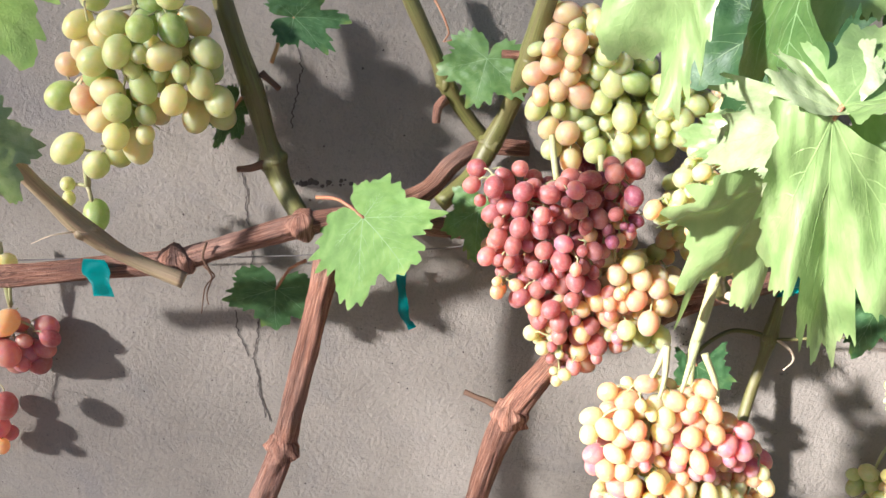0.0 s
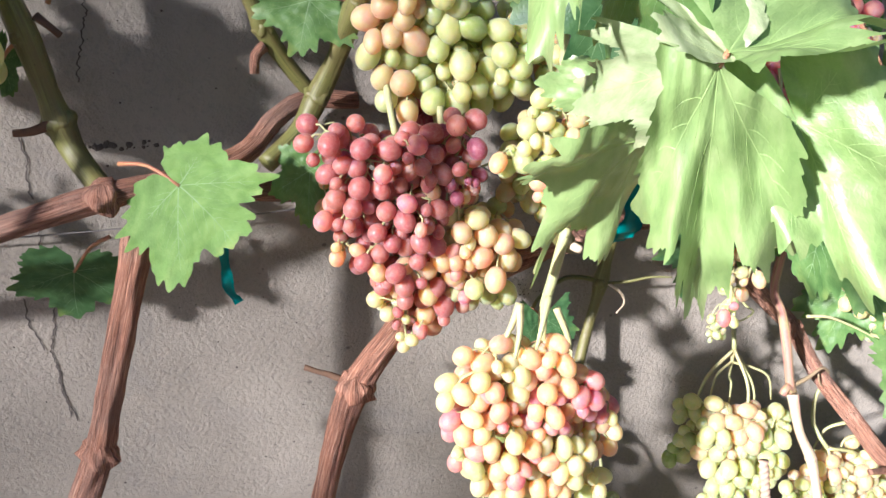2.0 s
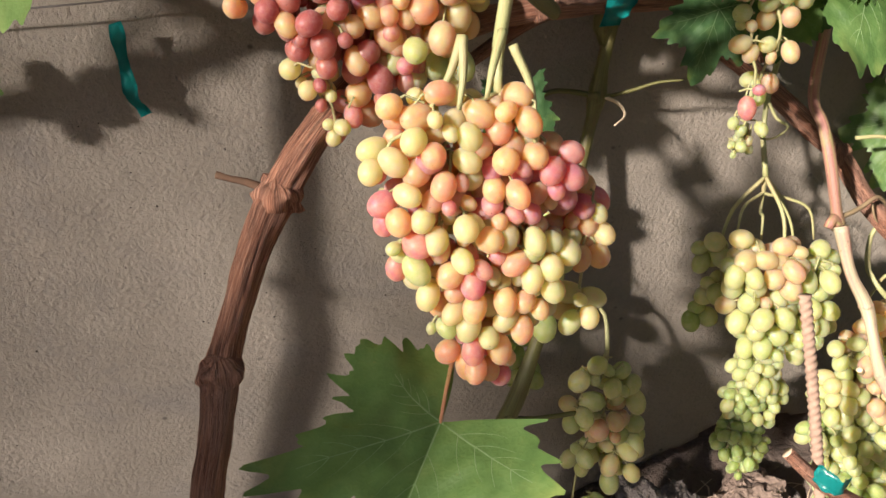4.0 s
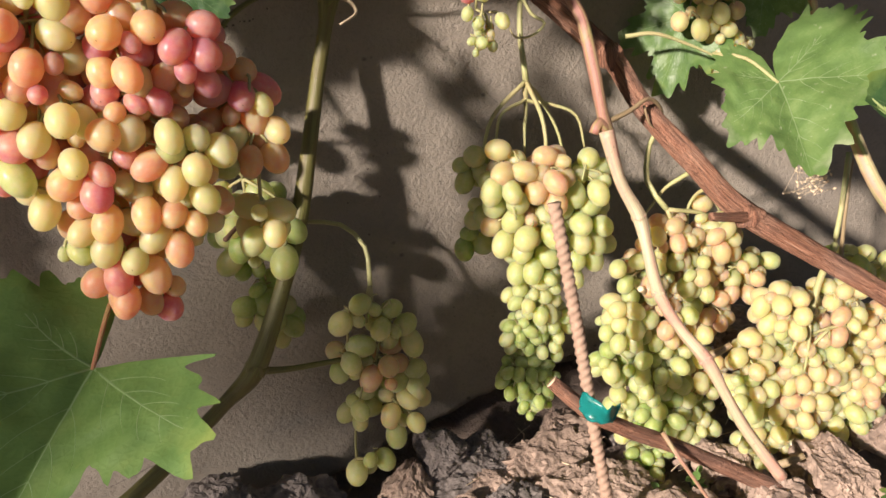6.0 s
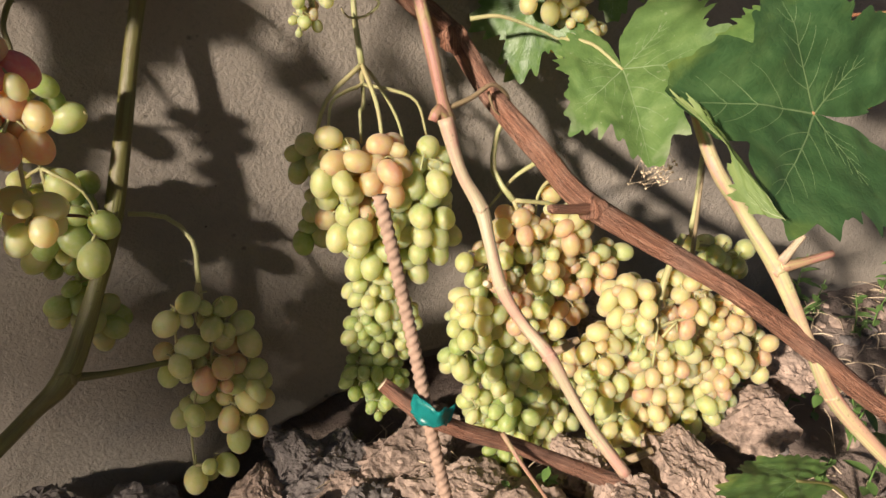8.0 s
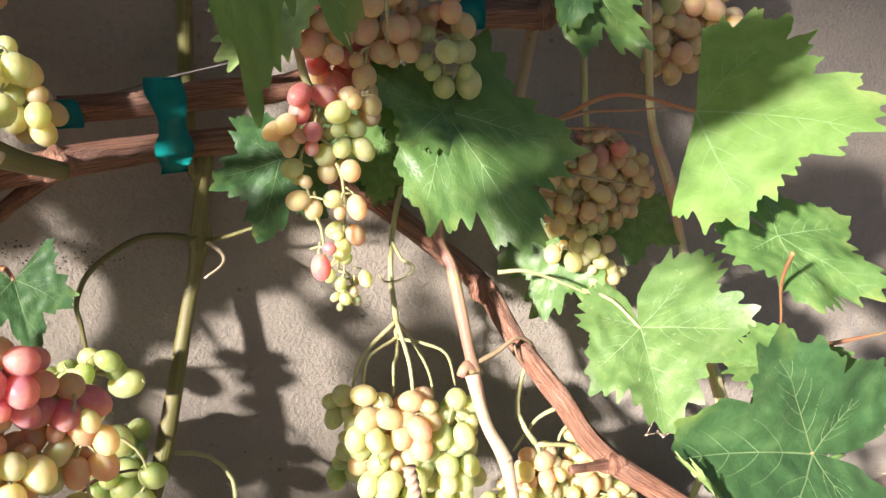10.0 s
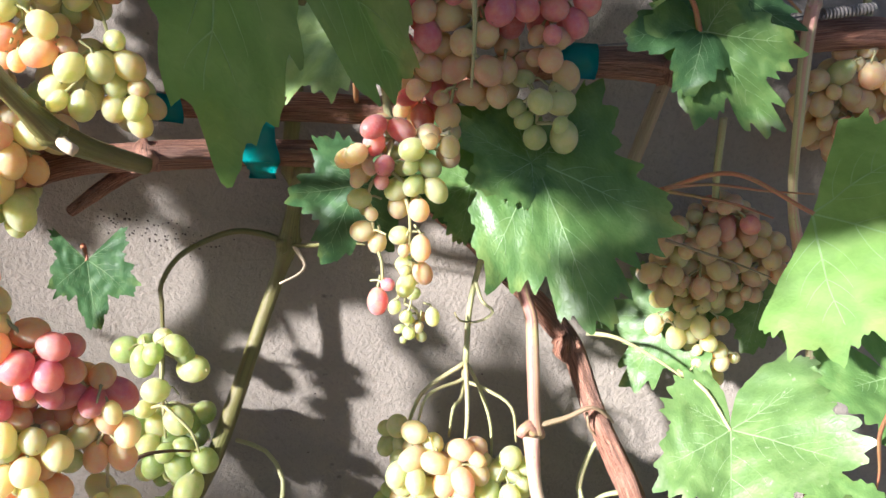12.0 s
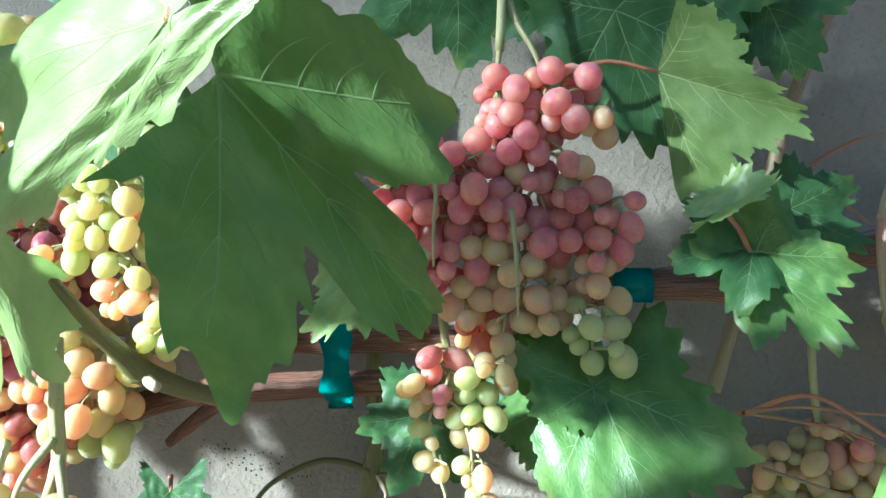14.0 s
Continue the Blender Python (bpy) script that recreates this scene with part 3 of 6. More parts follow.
def rough_wall():
    """The plastered wall: a fine uneven face where it is seen, plain beyond, with thickness."""
    xs = np.concatenate([np.linspace(-6, -0.9, 12), np.arange(-0.85, 1.75, 0.012), np.linspace(1.8, 7, 12)])
    zs = np.concatenate([[GROUND - 0.4], np.arange(GROUND - 0.12, GROUND + 0.12, 0.005), np.arange(GROUND + 0.125, 1.5, 0.012), np.linspace(1.55, 2.6, 8)])
    nx, nz = len(xs), len(zs)
    verts = []
    for z in zs:
        for x in xs:
            h = wall_relief(x, z)
            foot = 0.395 + 0.10 * max(0.0, min(1.0, (x - 0.28) / 0.28)) - 0.2 * max(0.0, x - 0.60)
            foot += 0.008 * noise.noise(Vector((x * 25, 0, 11)))
            if z < foot:
                h += 0.09
            verts.append((x, WALL_Y + h, z))
    faces = [(j * nx + i, j * nx + i + 1, (j + 1) * nx + i + 1, (j + 1) * nx + i) for j in range(nz - 1) for i in range(nx - 1)]
    o = len(verts)
    back = [(xs[0], zs[0]), (xs[-1], zs[0]), (xs[-1], zs[-1]), (xs[0], zs[-1])]
    verts += [(x, WALL_Y + 0.22, z) for x, z in back]
    c = (0, nx - 1, nz * nx - 1, (nz - 1) * nx)
    faces.append((o + 3, o + 2, o + 1, o))
    for k in range(4):
        m = (k + 1) % 4
        faces.append((c[m], c[k], o + k, o + m))
    return tagged(new("wall_north", mesh_from("wall_north", verts, faces, [PLASTER])), "grey-brown hand-trowelled plaster wall with cracks and stains", "wall", kind="structure")


def soil_height(x, y):
    d = WALL_Y - y
    h = GROUND + 0.02 * noise.noise(Vector((x * 5, y * 5, 0))) + 0.010 * noise.noise(Vector((x * 17, y * 17, 2))) + 0.004 * noise.noise(Vector((x * 60, y * 60, 4)))
    h -= 0.07 * math.exp(-(d / 0.06) ** 2) * math.exp(-((x - 0.36) / 0.16) ** 2)
    return h


def ground_sheet():
    xs = np.concatenate([-np.geomspace(60, 0.6, 14), np.arange(-0.5, 1.7, 0.014), np.geomspace(1.75, 60, 14)])
    ys = np.concatenate([-np.geomspace(60, 0.05, 14), np.arange(0, 0.98, 0.014), [1.2, 3, 60]])
    nx = len(xs)
    verts = []
    for y in ys:
        for x in xs:
            near = -0.6 < x < 1.8 and -0.1 < y < 1.0
            verts.append((x, y, soil_height(x, y) if near else GROUND))
    faces = [(j * nx + i, j * nx + i + 1, (j + 1) * nx + i + 1, (j + 1) * nx + i) for j in range(len(ys) - 1) for i in range(nx - 1)]
    return tagged(new("ground", mesh_from("ground", verts, faces, [SOIL])), "dry crumbly brown garden soil at the foot of the wall", "ground", kind="structure")


def crack(pts):
    """A hairline crack: a thin dark groove line along the wall's face."""
    rows = []
    rng = random.Random(len(pts))
    for a, b in zip(pts, pts[1:]):
        for k in range(8):
            t = k / 8
            rows.append((a[0] + (b[0] - a[0]) * t + rng.uniform(-.0016, .0016), WALL_Y, a[1] + (b[1] - a[1]) * t))
    v, f = [], []
    for i, (x, y, z) in enumerate(rows):
        w = 0.0004 + 0.0004 * abs(math.sin(i * 1.9))
        h = wall_relief(x, z)
        v += [(x - w, WALL_Y + h - 0.0009, z), (x + w, WALL_Y + h - 0.0009, z)]
    f = [(2 * i, 2 * i + 1, 2 * i + 3, 2 * i + 2) for i in range(len(rows) - 1)]
    return mesh_from("crack", v, f, [DARK], None, False)


def specks(x, z, w, h, count, seed, size=0.0022):
    """Dark flecks of dirt that cling to the plaster."""
    rng = random.Random(seed)
    v, f = [], []
    for _ in range(count):
        a, b, r = x + rng.gauss(0, w), z + rng.gauss(0, h), size * rng.uniform(0.3, 1.2)
        n = 7
        hh = wall_relief(a, b)
        s = len(v)
        v += [(a + r * rng.uniform(.6, 1.3) * math.cos(k * 6.283 / n), WALL_Y + hh + 0.0005, b + r * rng.uniform(.6, 1.2) * math.sin(k * 6.283 / n)) for k in range(n)] + [(a, WALL_Y + hh - 0.0011, b)]
        f += [(s + k, s + (k + 1) % n, s + n) for k in range(n)]
    return mesh_from("dirt_fleck", v, f, [DARK], None, False)


def clod(x, y, r, seed, mat, label="crumbly brown clod of dry soil", sink=0.35, z=None):
    """A lump of soil or broken mortar: blunt, pitted and angular."""
    zz = soil_height(x, y) + r * (0.62 - sink) if z is None else z
    rng = random.Random(seed)
    sq = Vector((rng.uniform(.8, 1.35), rng.uniform(.8, 1.2), rng.uniform(.6, .9)))
    cuts = [(Vector((rng.gauss(0, 1), rng.gauss(0, 1), rng.gauss(0, 1))).normalized(), rng.uniform(.55, .85)) for _ in range(9)]
    bm = bmesh.new()
    bmesh.ops.create_icosphere(bm, subdivisions=5 if r > 0.03 else (3 if r > 0.011 else 2), radius=1)
    off = Vector((seed * 3.1, seed * 1.7, seed * 0.3))
    for v in bm.verts:
        q = v.co.copy()
        for n, d in cuts:
            over = q.dot(n) - d
            if over > 0:
                q -= n * over * 0.85
        k = 1 + 0.22 * noise.noise(v.co * 1.6 + off) + 0.13 * noise.noise(v.co * 4.5 + off) + 0.075 * noise.noise(v.co * 11 + off)
        if r > 0.03:
            k += 0.05 * noise.noise(v.co * 24 + off) + 0.02 * noise.noise(v.co * 45 + off)
        q *= k
        v.co = Vector((q.x * sq.x, q.y * sq.y, q.z * sq.z)) * r
    me = bpy.data.meshes.new("soil_clod")
    bm.to_mesh(me)
    bm.free()
    me.materials.append(mat)
    return thing("soil_clod", label, "soil clod", (x, y, zz), "clods and stones at the wall's foot", me)


def weed(x, y, height, seed, z=None, leaves=9):
    """A small weed: a thin bent stem with narrow leaves in pairs."""
    rng = random.Random(seed)
    zz = soil_height(x, y) - 0.002 if z is None else z
    ob = thing("weed", "small green weed growing from dry soil", "weed", (x, y, zz), "weeds at the wall's foot")
    lean = Vector((rng.uniform(-.4, .4), rng.uniform(-.35, .1), 1)) * height
    pts = [(0, 0, 0, 0.0011), (lean.x * .3, lean.y * .2, lean.z * .5, 0.0009), (lean.x, lean.y, lean.z, 0.0005)]
    part("stem", tube_mesh("stem", pts, WEED, 6, 0, seed, 0.006), ob)
    for i in range(leaves):
        t = 0.15 + 0.85 * i / leaves
        p = Vector((lean.x * t * t, lean.y * t * t, lean.z * t))
        a = rng.uniform(0, 6.28)
        ln, wd = height * rng.uniform(.22, .42), height * rng.uniform(.035, .075)
        d = Vector((math.cos(a), math.sin(a), rng.uniform(.1, .7))).normalized()
        sd = d.cross(Vector((0, 0, 1))).normalized()
        v = []
        for k in range(6):
            f = k / 5
            c = p + d * ln * f - Vector((0, 0, ln * .35 * f * f))
            w = wd * math.sin(math.pi * min(1, f * .93 + .07)) + 0.0002
            v += [c - sd * w, c + Vector((0, 0, -w * .4)), c + sd * w]
        fc = []
        for k in range(5):
            o = k * 3
            fc += [(o, o + 1, o + 4, o + 3), (o + 1, o + 2, o + 5, o + 4)]
        part("leaflet", mesh_from("leaflet", v, fc, [WEED]), ob)
    return ob


def straw_litter(count, seed):
    """Dry straw and bits of leaf lying on the soil."""
    rng = random.Random(seed)
    v, f = [], []
    for _ in range(count):
        x, y = rng.uniform(0.45, 1.3), 0.90 - abs(rng.gauss(0, 0.14))
        a, ln, r = rng.uniform(0, 6.28), rng.uniform(0.015, 0.06), rng.uniform(0.0004, 0.0011)
        z = soil_height(x, y) + rng.uniform(0.002, 0.012)
        d = Vector((math.cos(a), math.sin(a), rng.uniform(-0.25, 0.35))) * ln
        sd = Vector((-math.sin(a), math.cos(a), 0)) * r
        up = Vector((0, 0, r))
        s = len(v)
        for k in range(4):
            t = k / 3
            c = Vector((x, y, z)) + d * t + Vector((0, 0, math.sin(t * 3.1) * ln * 0.12)) + sd * math.sin(t * 5 + a) * 3
            v += [c - sd, c + up, c + sd]
        for k in range(3):
            o = s + k * 3
            f += [(o, o + 1, o + 4, o + 3), (o + 1, o + 2, o + 5, o + 4), (o + 2, o, o + 3, o + 5)]
    ob = new("straw_litter", mesh_from("straw_litter", v, f, [CUT_WOOD]))
    return tagged(ob, "dry straw and leaf litter scattered on the soil", "litter", kind="stuff")

# ---------- the place ----------
WALL = rough_wall()
ground_sheet()


def sky_block_wall():
    """An unseen wall behind the camera, added to keep low sky light out of the gaps."""
    v = [(x, y, z) for z in (GROUND - 0.3, 2.3) for x, y in ((-9, -4.7), (9, -4.7), (9, -4.45), (-9, -4.45))]
    f = [(0, 1, 5, 4), (1, 2, 6, 5), (2, 3, 7, 6), (3, 0, 4, 7), (4, 5, 6, 7), (3, 2, 1, 0)]
    return tagged(new("wall_south", mesh_from("wall_south", v, f, [PLASTER], None, False)), "plain grey plaster wall added unseen to block low sky light", "wall", kind="structure")


sky_block_wall()


# canes, trunks and shoots
cane("vine_cordon", "reddish-brown woody cordon with fibrous bark tied along the wall", [(-0.4775, 0.8, 0.9985, 0.0098), (-0.3994, 0.8, 1.0043, 0.0098), (-0.3215, 0.8, 1.0111, 0.0098), (-0.2438, 0.8, 1.0189, 0.0098), (-0.1811, 0.8, 1.0375, 0.0098), (-0.1245, 0.8, 1.0546, 0.0098), (-0.0904, 0.81, 1.0584, 0.0098), (-0.0466, 0.84, 1.0564, 0.0098), (-0.01, 0.87, 1.0312, 0.0098), (0.0468, 0.89, 1.0189, 0.0098)], BARK, nodes=[(-0.236, 0.795, 1.0203, 0.016), (-0.122, 0.8, 1.0536, 0.015)], seed=3)
cane("vine_cordon", "dark woody arm of the vine behind the red bunch", [(-0.0918, 0.82, 1.0537, 0.008), (-0.0206, 0.86, 1.0656, 0.009), (0.0119, 0.88, 1.0913, 0.009), (0.0394, 0.89, 1.1047, 0.0085), (0.0869, 0.895, 1.1026, 0.007)], BARK, seed=4)
cane("grapevine", "slender brown woody vine trunk with peeling bark", [(-0.0982, 0.8, 1.0242, 0.0125), (-0.1096, 0.795, 0.9848, 0.011), (-0.1214, 0.79, 0.9415, 0.0105), (-0.1374, 0.78, 0.8818, 0.0105), (-0.1475, 0.773, 0.8430, 0.0116), (-0.1675, 0.76, 0.7960, 0.0120), (-0.1913, 0.755, 0.7418, 0.0125), (-0.2297, 0.75, 0.6637, 0.013), (-0.2655, 0.745, 0.5854, 0.014)], BARK, nodes=[(-0.1480, 0.773, 0.8420, 0.0150)], seed=5)
cane("grapevine", "brown woody vine trunk bent at a thick knot", [(0.199, 0.87, 0.9857, 0.01), (0.164, 0.84, 0.9601, 0.011), (0.1052, 0.8, 0.917, 0.0115), (0.0674, 0.792, 0.8672, 0.0135), (0.0463, 0.76, 0.8369, 0.011), (0.0281, 0.722, 0.8001, 0.0102), (0.0197, 0.695, 0.781, 0.0118), (0.0133, 0.688, 0.7476, 0.0105), (0.0033, 0.68, 0.7081, 0.011), (-0.0057, 0.672, 0.6688, 0.0115), (-0.017, 0.665, 0.6224, 0.012)], BARK, nodes=[(0.0674, 0.79, 0.8659, 0.0165), (0.0201, 0.693, 0.7838, 0.0138)], seed=6)
cane("vine_spur", "short dry dark twig stub on the trunk", [(0.0616, 0.8, 0.8675, 0.004), (0.0457, 0.805, 0.8739, 0.003), (0.0353, 0.81, 0.8755, 0.0025), (0.0249, 0.815, 0.8782, 0.0028)], DRY, seed=7, segs=8)
cane("grapevine", "thick reddish-brown woody vine trunk leaning across the wall", [(0.4663, 0.9, 0.9399, 0.0092), (0.502, 0.9, 0.9134, 0.0092), (0.5409, 0.888, 0.8801, 0.0092), (0.5732, 0.88, 0.8514, 0.0092), (0.593, 0.865, 0.8297, 0.0092), (0.6101, 0.838, 0.7914, 0.0092), (0.631, 0.79, 0.7554, 0.0092), (0.6504, 0.737, 0.723, 0.0092), (0.7444, 0.68, 0.6605, 0.0086), (0.8106, 0.64, 0.6064, 0.0084), (0.8533, 0.615, 0.5678, 0.0084), (0.9281, 0.585, 0.509, 0.0084), (1.0587, 0.56, 0.4027, 0.0084)], BARK, nodes=[(0.6491, 0.735, 0.7235, 0.0107), (0.5877, 0.865, 0.834, 0.0118)], seed=8)
cane("vine_spur", "short broken brown spur on the leaning trunk", [(0.6505, 0.735, 0.7237, 0.006), (0.6281, 0.73, 0.7282, 0.004), (0.6039, 0.725, 0.7344, 0.0035)], BARK, seed=9, segs=8)
cane("vine_shoot", "dry pinkish vine shoot with nodes", [(0.533, 0.86, 1.011, 0.0048), (0.537, 0.855, 0.993, 0.0048), (0.543, 0.855, 0.955, 0.0048), (0.5393, 0.85, 0.8957, 0.0048), (0.5473, 0.84, 0.8707, 0.0048), (0.5508, 0.825, 0.8377, 0.0048), (0.5551, 0.813, 0.799, 0.0048), (0.5587, 0.811, 0.7827, 0.007)], PINK_STEM, seed=10, rough=0.04)
cane("vine_shoot", "pale straw-green vine shoot blushed pink at its nodes", [(0.5517, 0.8, 0.7888, 0.0064), (0.5586, 0.785, 0.7499, 0.0048), (0.5699, 0.772, 0.7225, 0.0058), (0.5711, 0.758, 0.699, 0.0045), (0.5745, 0.742, 0.6658, 0.0054), (0.5856, 0.725, 0.6397, 0.0044), (0.5997, 0.705, 0.6177, 0.0053), (0.61, 0.69, 0.5922, 0.0042), (0.6229, 0.675, 0.5635, 0.0048), (0.644, 0.65, 0.5274, 0.005)], PALE_STEM, seed=11, rough=0.05, end_mat=CUT_WOOD)
cane("vine_shoot", "cut brown stub at the joint of the shoot", [(0.5577, 0.81, 0.7831, 0.006), (0.5496, 0.808, 0.7939, 0.0045), (0.5438, 0.806, 0.7859, 0.004)], PINK_STEM, seed=12, segs=8)
cane("vine_cane", "low brown woody cane lying along the soil", [(0.4617, 0.705, 0.6309, 0.0052), (0.4853, 0.69, 0.6088, 0.0064), (0.5172, 0.685, 0.5862, 0.006), (0.5616, 0.68, 0.5601, 0.006), (0.6527, 0.66, 0.5045, 0.0064), (0.7269, 0.64, 0.4632, 0.0068), (0.8074, 0.62, 0.4213, 0.0072)], BARK, seed=13, end_mat=CUT_WOOD)
cane("vine_shoot", "olive-green vine shoot with swollen joints", [(0.3718, 0.9, 1.2089, 0.0061), (0.3541, 0.9, 0.9565, 0.0061), (0.3666, 0.9, 0.9677, 0.0061), (0.3591, 0.9, 0.9245, 0.0061), (0.3554, 0.9, 0.8967, 0.0088), (0.3506, 0.897, 0.8758, 0.0059), (0.3384, 0.888, 0.8348, 0.0058), (0.3094, 0.86, 0.7362, 0.0072), (0.2864, 0.845, 0.6798, 0.0067), (0.2545, 0.825, 0.6206, 0.0086), (0.2256, 0.815, 0.5985, 0.0061), (0.1824, 0.8, 0.5701, 0.0065), (0.1422, 0.785, 0.5487, 0.0067), (0.0969, 0.77, 0.5291, 0.0072)], GREEN_STEM, seed=14, rough=0.03, ridge=0.05)
cane("vine_shoot", "thin olive side shoot bearing grapes", [(0.2552, 0.824, 0.6167, 0.004), (0.277, 0.828, 0.6108, 0.0028), (0.3, 0.832, 0.607, 0.0026), (0.3513, 0.84, 0.6013, 0.0022)], GREEN_STEM, seed=15, segs=8, rough=0.03)
cane("vine_shoot", "tiny brown twig on the green shoot", [(0.1958, 0.8, 0.5932, 0.0022), (0.2029, 0.8, 0.6097, 0.0018), (0.2067, 0.8, 0.6217, 0.0016)], DRY, seed=16, segs=6)
cane("vine_shoot", "straw-coloured vine shoot blushed pink in front of the wall", [(0.7576, 0.87, 1.4138, 0.0037), (0.7621, 0.86, 1.3145, 0.0037), (0.7498, 0.85, 1.2281, 0.0037), (0.7204, 0.84, 1.1632, 0.0037), (0.7028, 0.83, 1.1191, 0.0046), (0.71, 0.825, 1.0447, 0.0037), (0.732, 0.84, 0.977, 0.0037), (0.755, 0.84, 0.924, 0.0054), (0.769, 0.84, 0.886, 0.0042), (0.784, 0.84, 0.845, 0.0043), (0.7547, 0.735, 0.7574, 0.0058), (0.7738, 0.705, 0.7103, 0.0058), (0.7904, 0.675, 0.6694, 0.0068), (0.8069, 0.645, 0.6155, 0.0054), (0.8249, 0.625, 0.5691, 0.0068), (0.8566, 0.6, 0.5265, 0.0058), (0.9104, 0.57, 0.4691, 0.006)], BLUSH_STEM, seed=17, rough=0.04)
cane("vine_spur", "short pink cut spur on the shoot", [(0.7909, 0.672, 0.6722, 0.005), (0.81, 0.665, 0.6775, 0.0035), (0.8312, 0.66, 0.6825, 0.0032)], PINK_STEM, seed=18, segs=8, end_mat=CUT_WOOD)
cane("vine_spur", "short green cut spur on the shoot", [(0.7895, 0.672, 0.6777, 0.0045), (0.7978, 0.67, 0.6909, 0.003), (0.8033, 0.668, 0.7009, 0.0028)], PALE_STEM, seed=19, segs=8, end_mat=CUT_WOOD)
cane("vine_shoot", "olive-tan shoot climbing the wall", [(0.6788, 0.87, 1.2765, 0.0048), (0.6577, 0.87, 1.2129, 0.0048), (0.6466, 0.868, 1.1743, 0.0048), (0.6347, 0.865, 1.1117, 0.0048), (0.6219, 0.86, 1.0521, 0.0048), (0.6078, 0.855, 0.9908, 0.0048)], TAN_STEM, seed=20, rough=0.04)
cane("vine_cordon", "upper reddish-brown cane of a tied pair", [(0.2725, 0.86, 1.0112, 0.009), (0.3162, 0.86, 1.0129, 0.009), (0.3641, 0.86, 1.0171, 0.0095), (0.4163, 0.86, 1.0187, 0.01), (0.444, 0.86, 1.026, 0.01), (0.4819, 0.85, 1.0435, 0.01), (0.5165, 0.83, 1.0618, 0.01), (0.5467, 0.815, 1.0696, 0.01), (0.5818, 0.822, 1.0707, 0.01), (0.6174, 0.832, 1.0695, 0.0105), (0.6468, 0.838, 1.0787, 0.01), (0.6862, 0.845, 1.0915, 0.01), (0.7588, 0.86, 1.1017, 0.011), (0.844, 0.87, 1.1038, 0.011)], BARK, nodes=[(0.6156, 0.83, 1.0697, 0.015)], seed=21)
cane("vine_cordon", "lower reddish-brown cane of a tied pair", [(0.1304, 0.83, 0.9499, 0.0095), (0.1768, 0.83, 0.9579, 0.0095), (0.2236, 0.82, 0.9769, 0.0095), (0.2713, 0.812, 0.9864, 0.0095), (0.3077, 0.83, 0.986, 0.0095), (0.3427, 0.85, 0.9841, 0.0095), (0.3982, 0.86, 0.9835, 0.0095), (0.448, 0.87, 0.9792, 0.0095), (0.4887, 0.885, 0.9623, 0.0095), (0.5154, 0.89, 0.9252, 0.0095)], BARK, nodes=[(0.2719, 0.81, 0.9859, 0.0115)], seed=22)
cane("vine_spur", "peeled brown bark stub below the cane", [(0.2774, 0.81, 0.9852, 0.006), (0.2516, 0.825, 0.9678, 0.006), (0.2283, 0.84, 0.9486, 0.0055), (0.2078, 0.85, 0.9309, 0.004)], BARK, seed=23, segs=8)
cane("vine_shoot", "thick green shoot cut off at the cane", [(0.2285, 0.66, 1.0933, 0.0055), (0.2275, 0.7, 1.0613, 0.0056), (0.229, 0.735, 1.0345, 0.006), (0.2375, 0.752, 1.0149, 0.0082), (0.2524, 0.775, 0.999, 0.0066), (0.275, 0.8, 0.9841, 0.0056)], GREEN_STEM, seed=24, rough=0.05, end_mat=CUT_WOOD)
cane("vine_spur", "cut white stub on the thick green shoot", [(0.2399, 0.75, 1.014, 0.004), (0.2457, 0.747, 1.0096, 0.0038), (0.2512, 0.745, 1.0072, 0.0034)], CUT_WOOD, seed=25, segs=9)
cane("vine_shoot", "tan green shoot joining the cordon", [(-0.3562, 0.69, 1.1844, 0.0064), (-0.3329, 0.72, 1.1382, 0.0064), (-0.3172, 0.745, 1.0971, 0.0064), (-0.297, 0.76, 1.0621, 0.0085), (-0.2678, 0.773, 1.0326, 0.0064), (-0.2245, 0.777, 1.0101, 0.0075)], TAN_STEM, seed=26, rough=0.05, end_mat=CUT_WOOD)
cane("vine_shoot", "olive-green shoot rising along the wall", [(-0.1954, 0.85, 1.271, 0.0092), (-0.1792, 0.85, 1.2052, 0.0092), (-0.1694, 0.853, 1.1652, 0.0105), (-0.1611, 0.855, 1.1235, 0.0092), (-0.156, 0.855, 1.0995, 0.0115), (-0.1475, 0.85, 1.0763, 0.0092), (-0.1296, 0.825, 1.0574, 0.0092), (-0.1212, 0.81, 1.053, 0.0092)], GREEN_STEM, seed=27, rough=0.04)
cane("vine_spur", "small brown stub on the olive shoot", [(-0.16, 0.85, 1.1807, 0.004), (-0.151, 0.848, 1.1735, 0.003), (-0.144, 0.846, 1.1673, 0.003)], DRY, seed=28, segs=8)
cane("vine_spur", "small dark stub on the olive shoot", [(-0.1565, 0.85, 1.1007, 0.005), (-0.1754, 0.85, 1.0936, 0.0035), (-0.1886, 0.85, 1.0925, 0.003)], DRY, seed=29, segs=8)
cane("vine_shoot", "yellow-green shoot in a fork", [(-0.0393, 0.87, 1.2715, 0.007), (-0.0223, 0.872, 1.2333, 0.007), (-0.0019, 0.876, 1.1882, 0.007), (0.006, 0.878, 1.1673, 0.0085), (0.0251, 0.885, 1.137, 0.007), (0.0459, 0.89, 1.1103, 0.007)], GREEN_STEM, seed=30, rough=0.04)
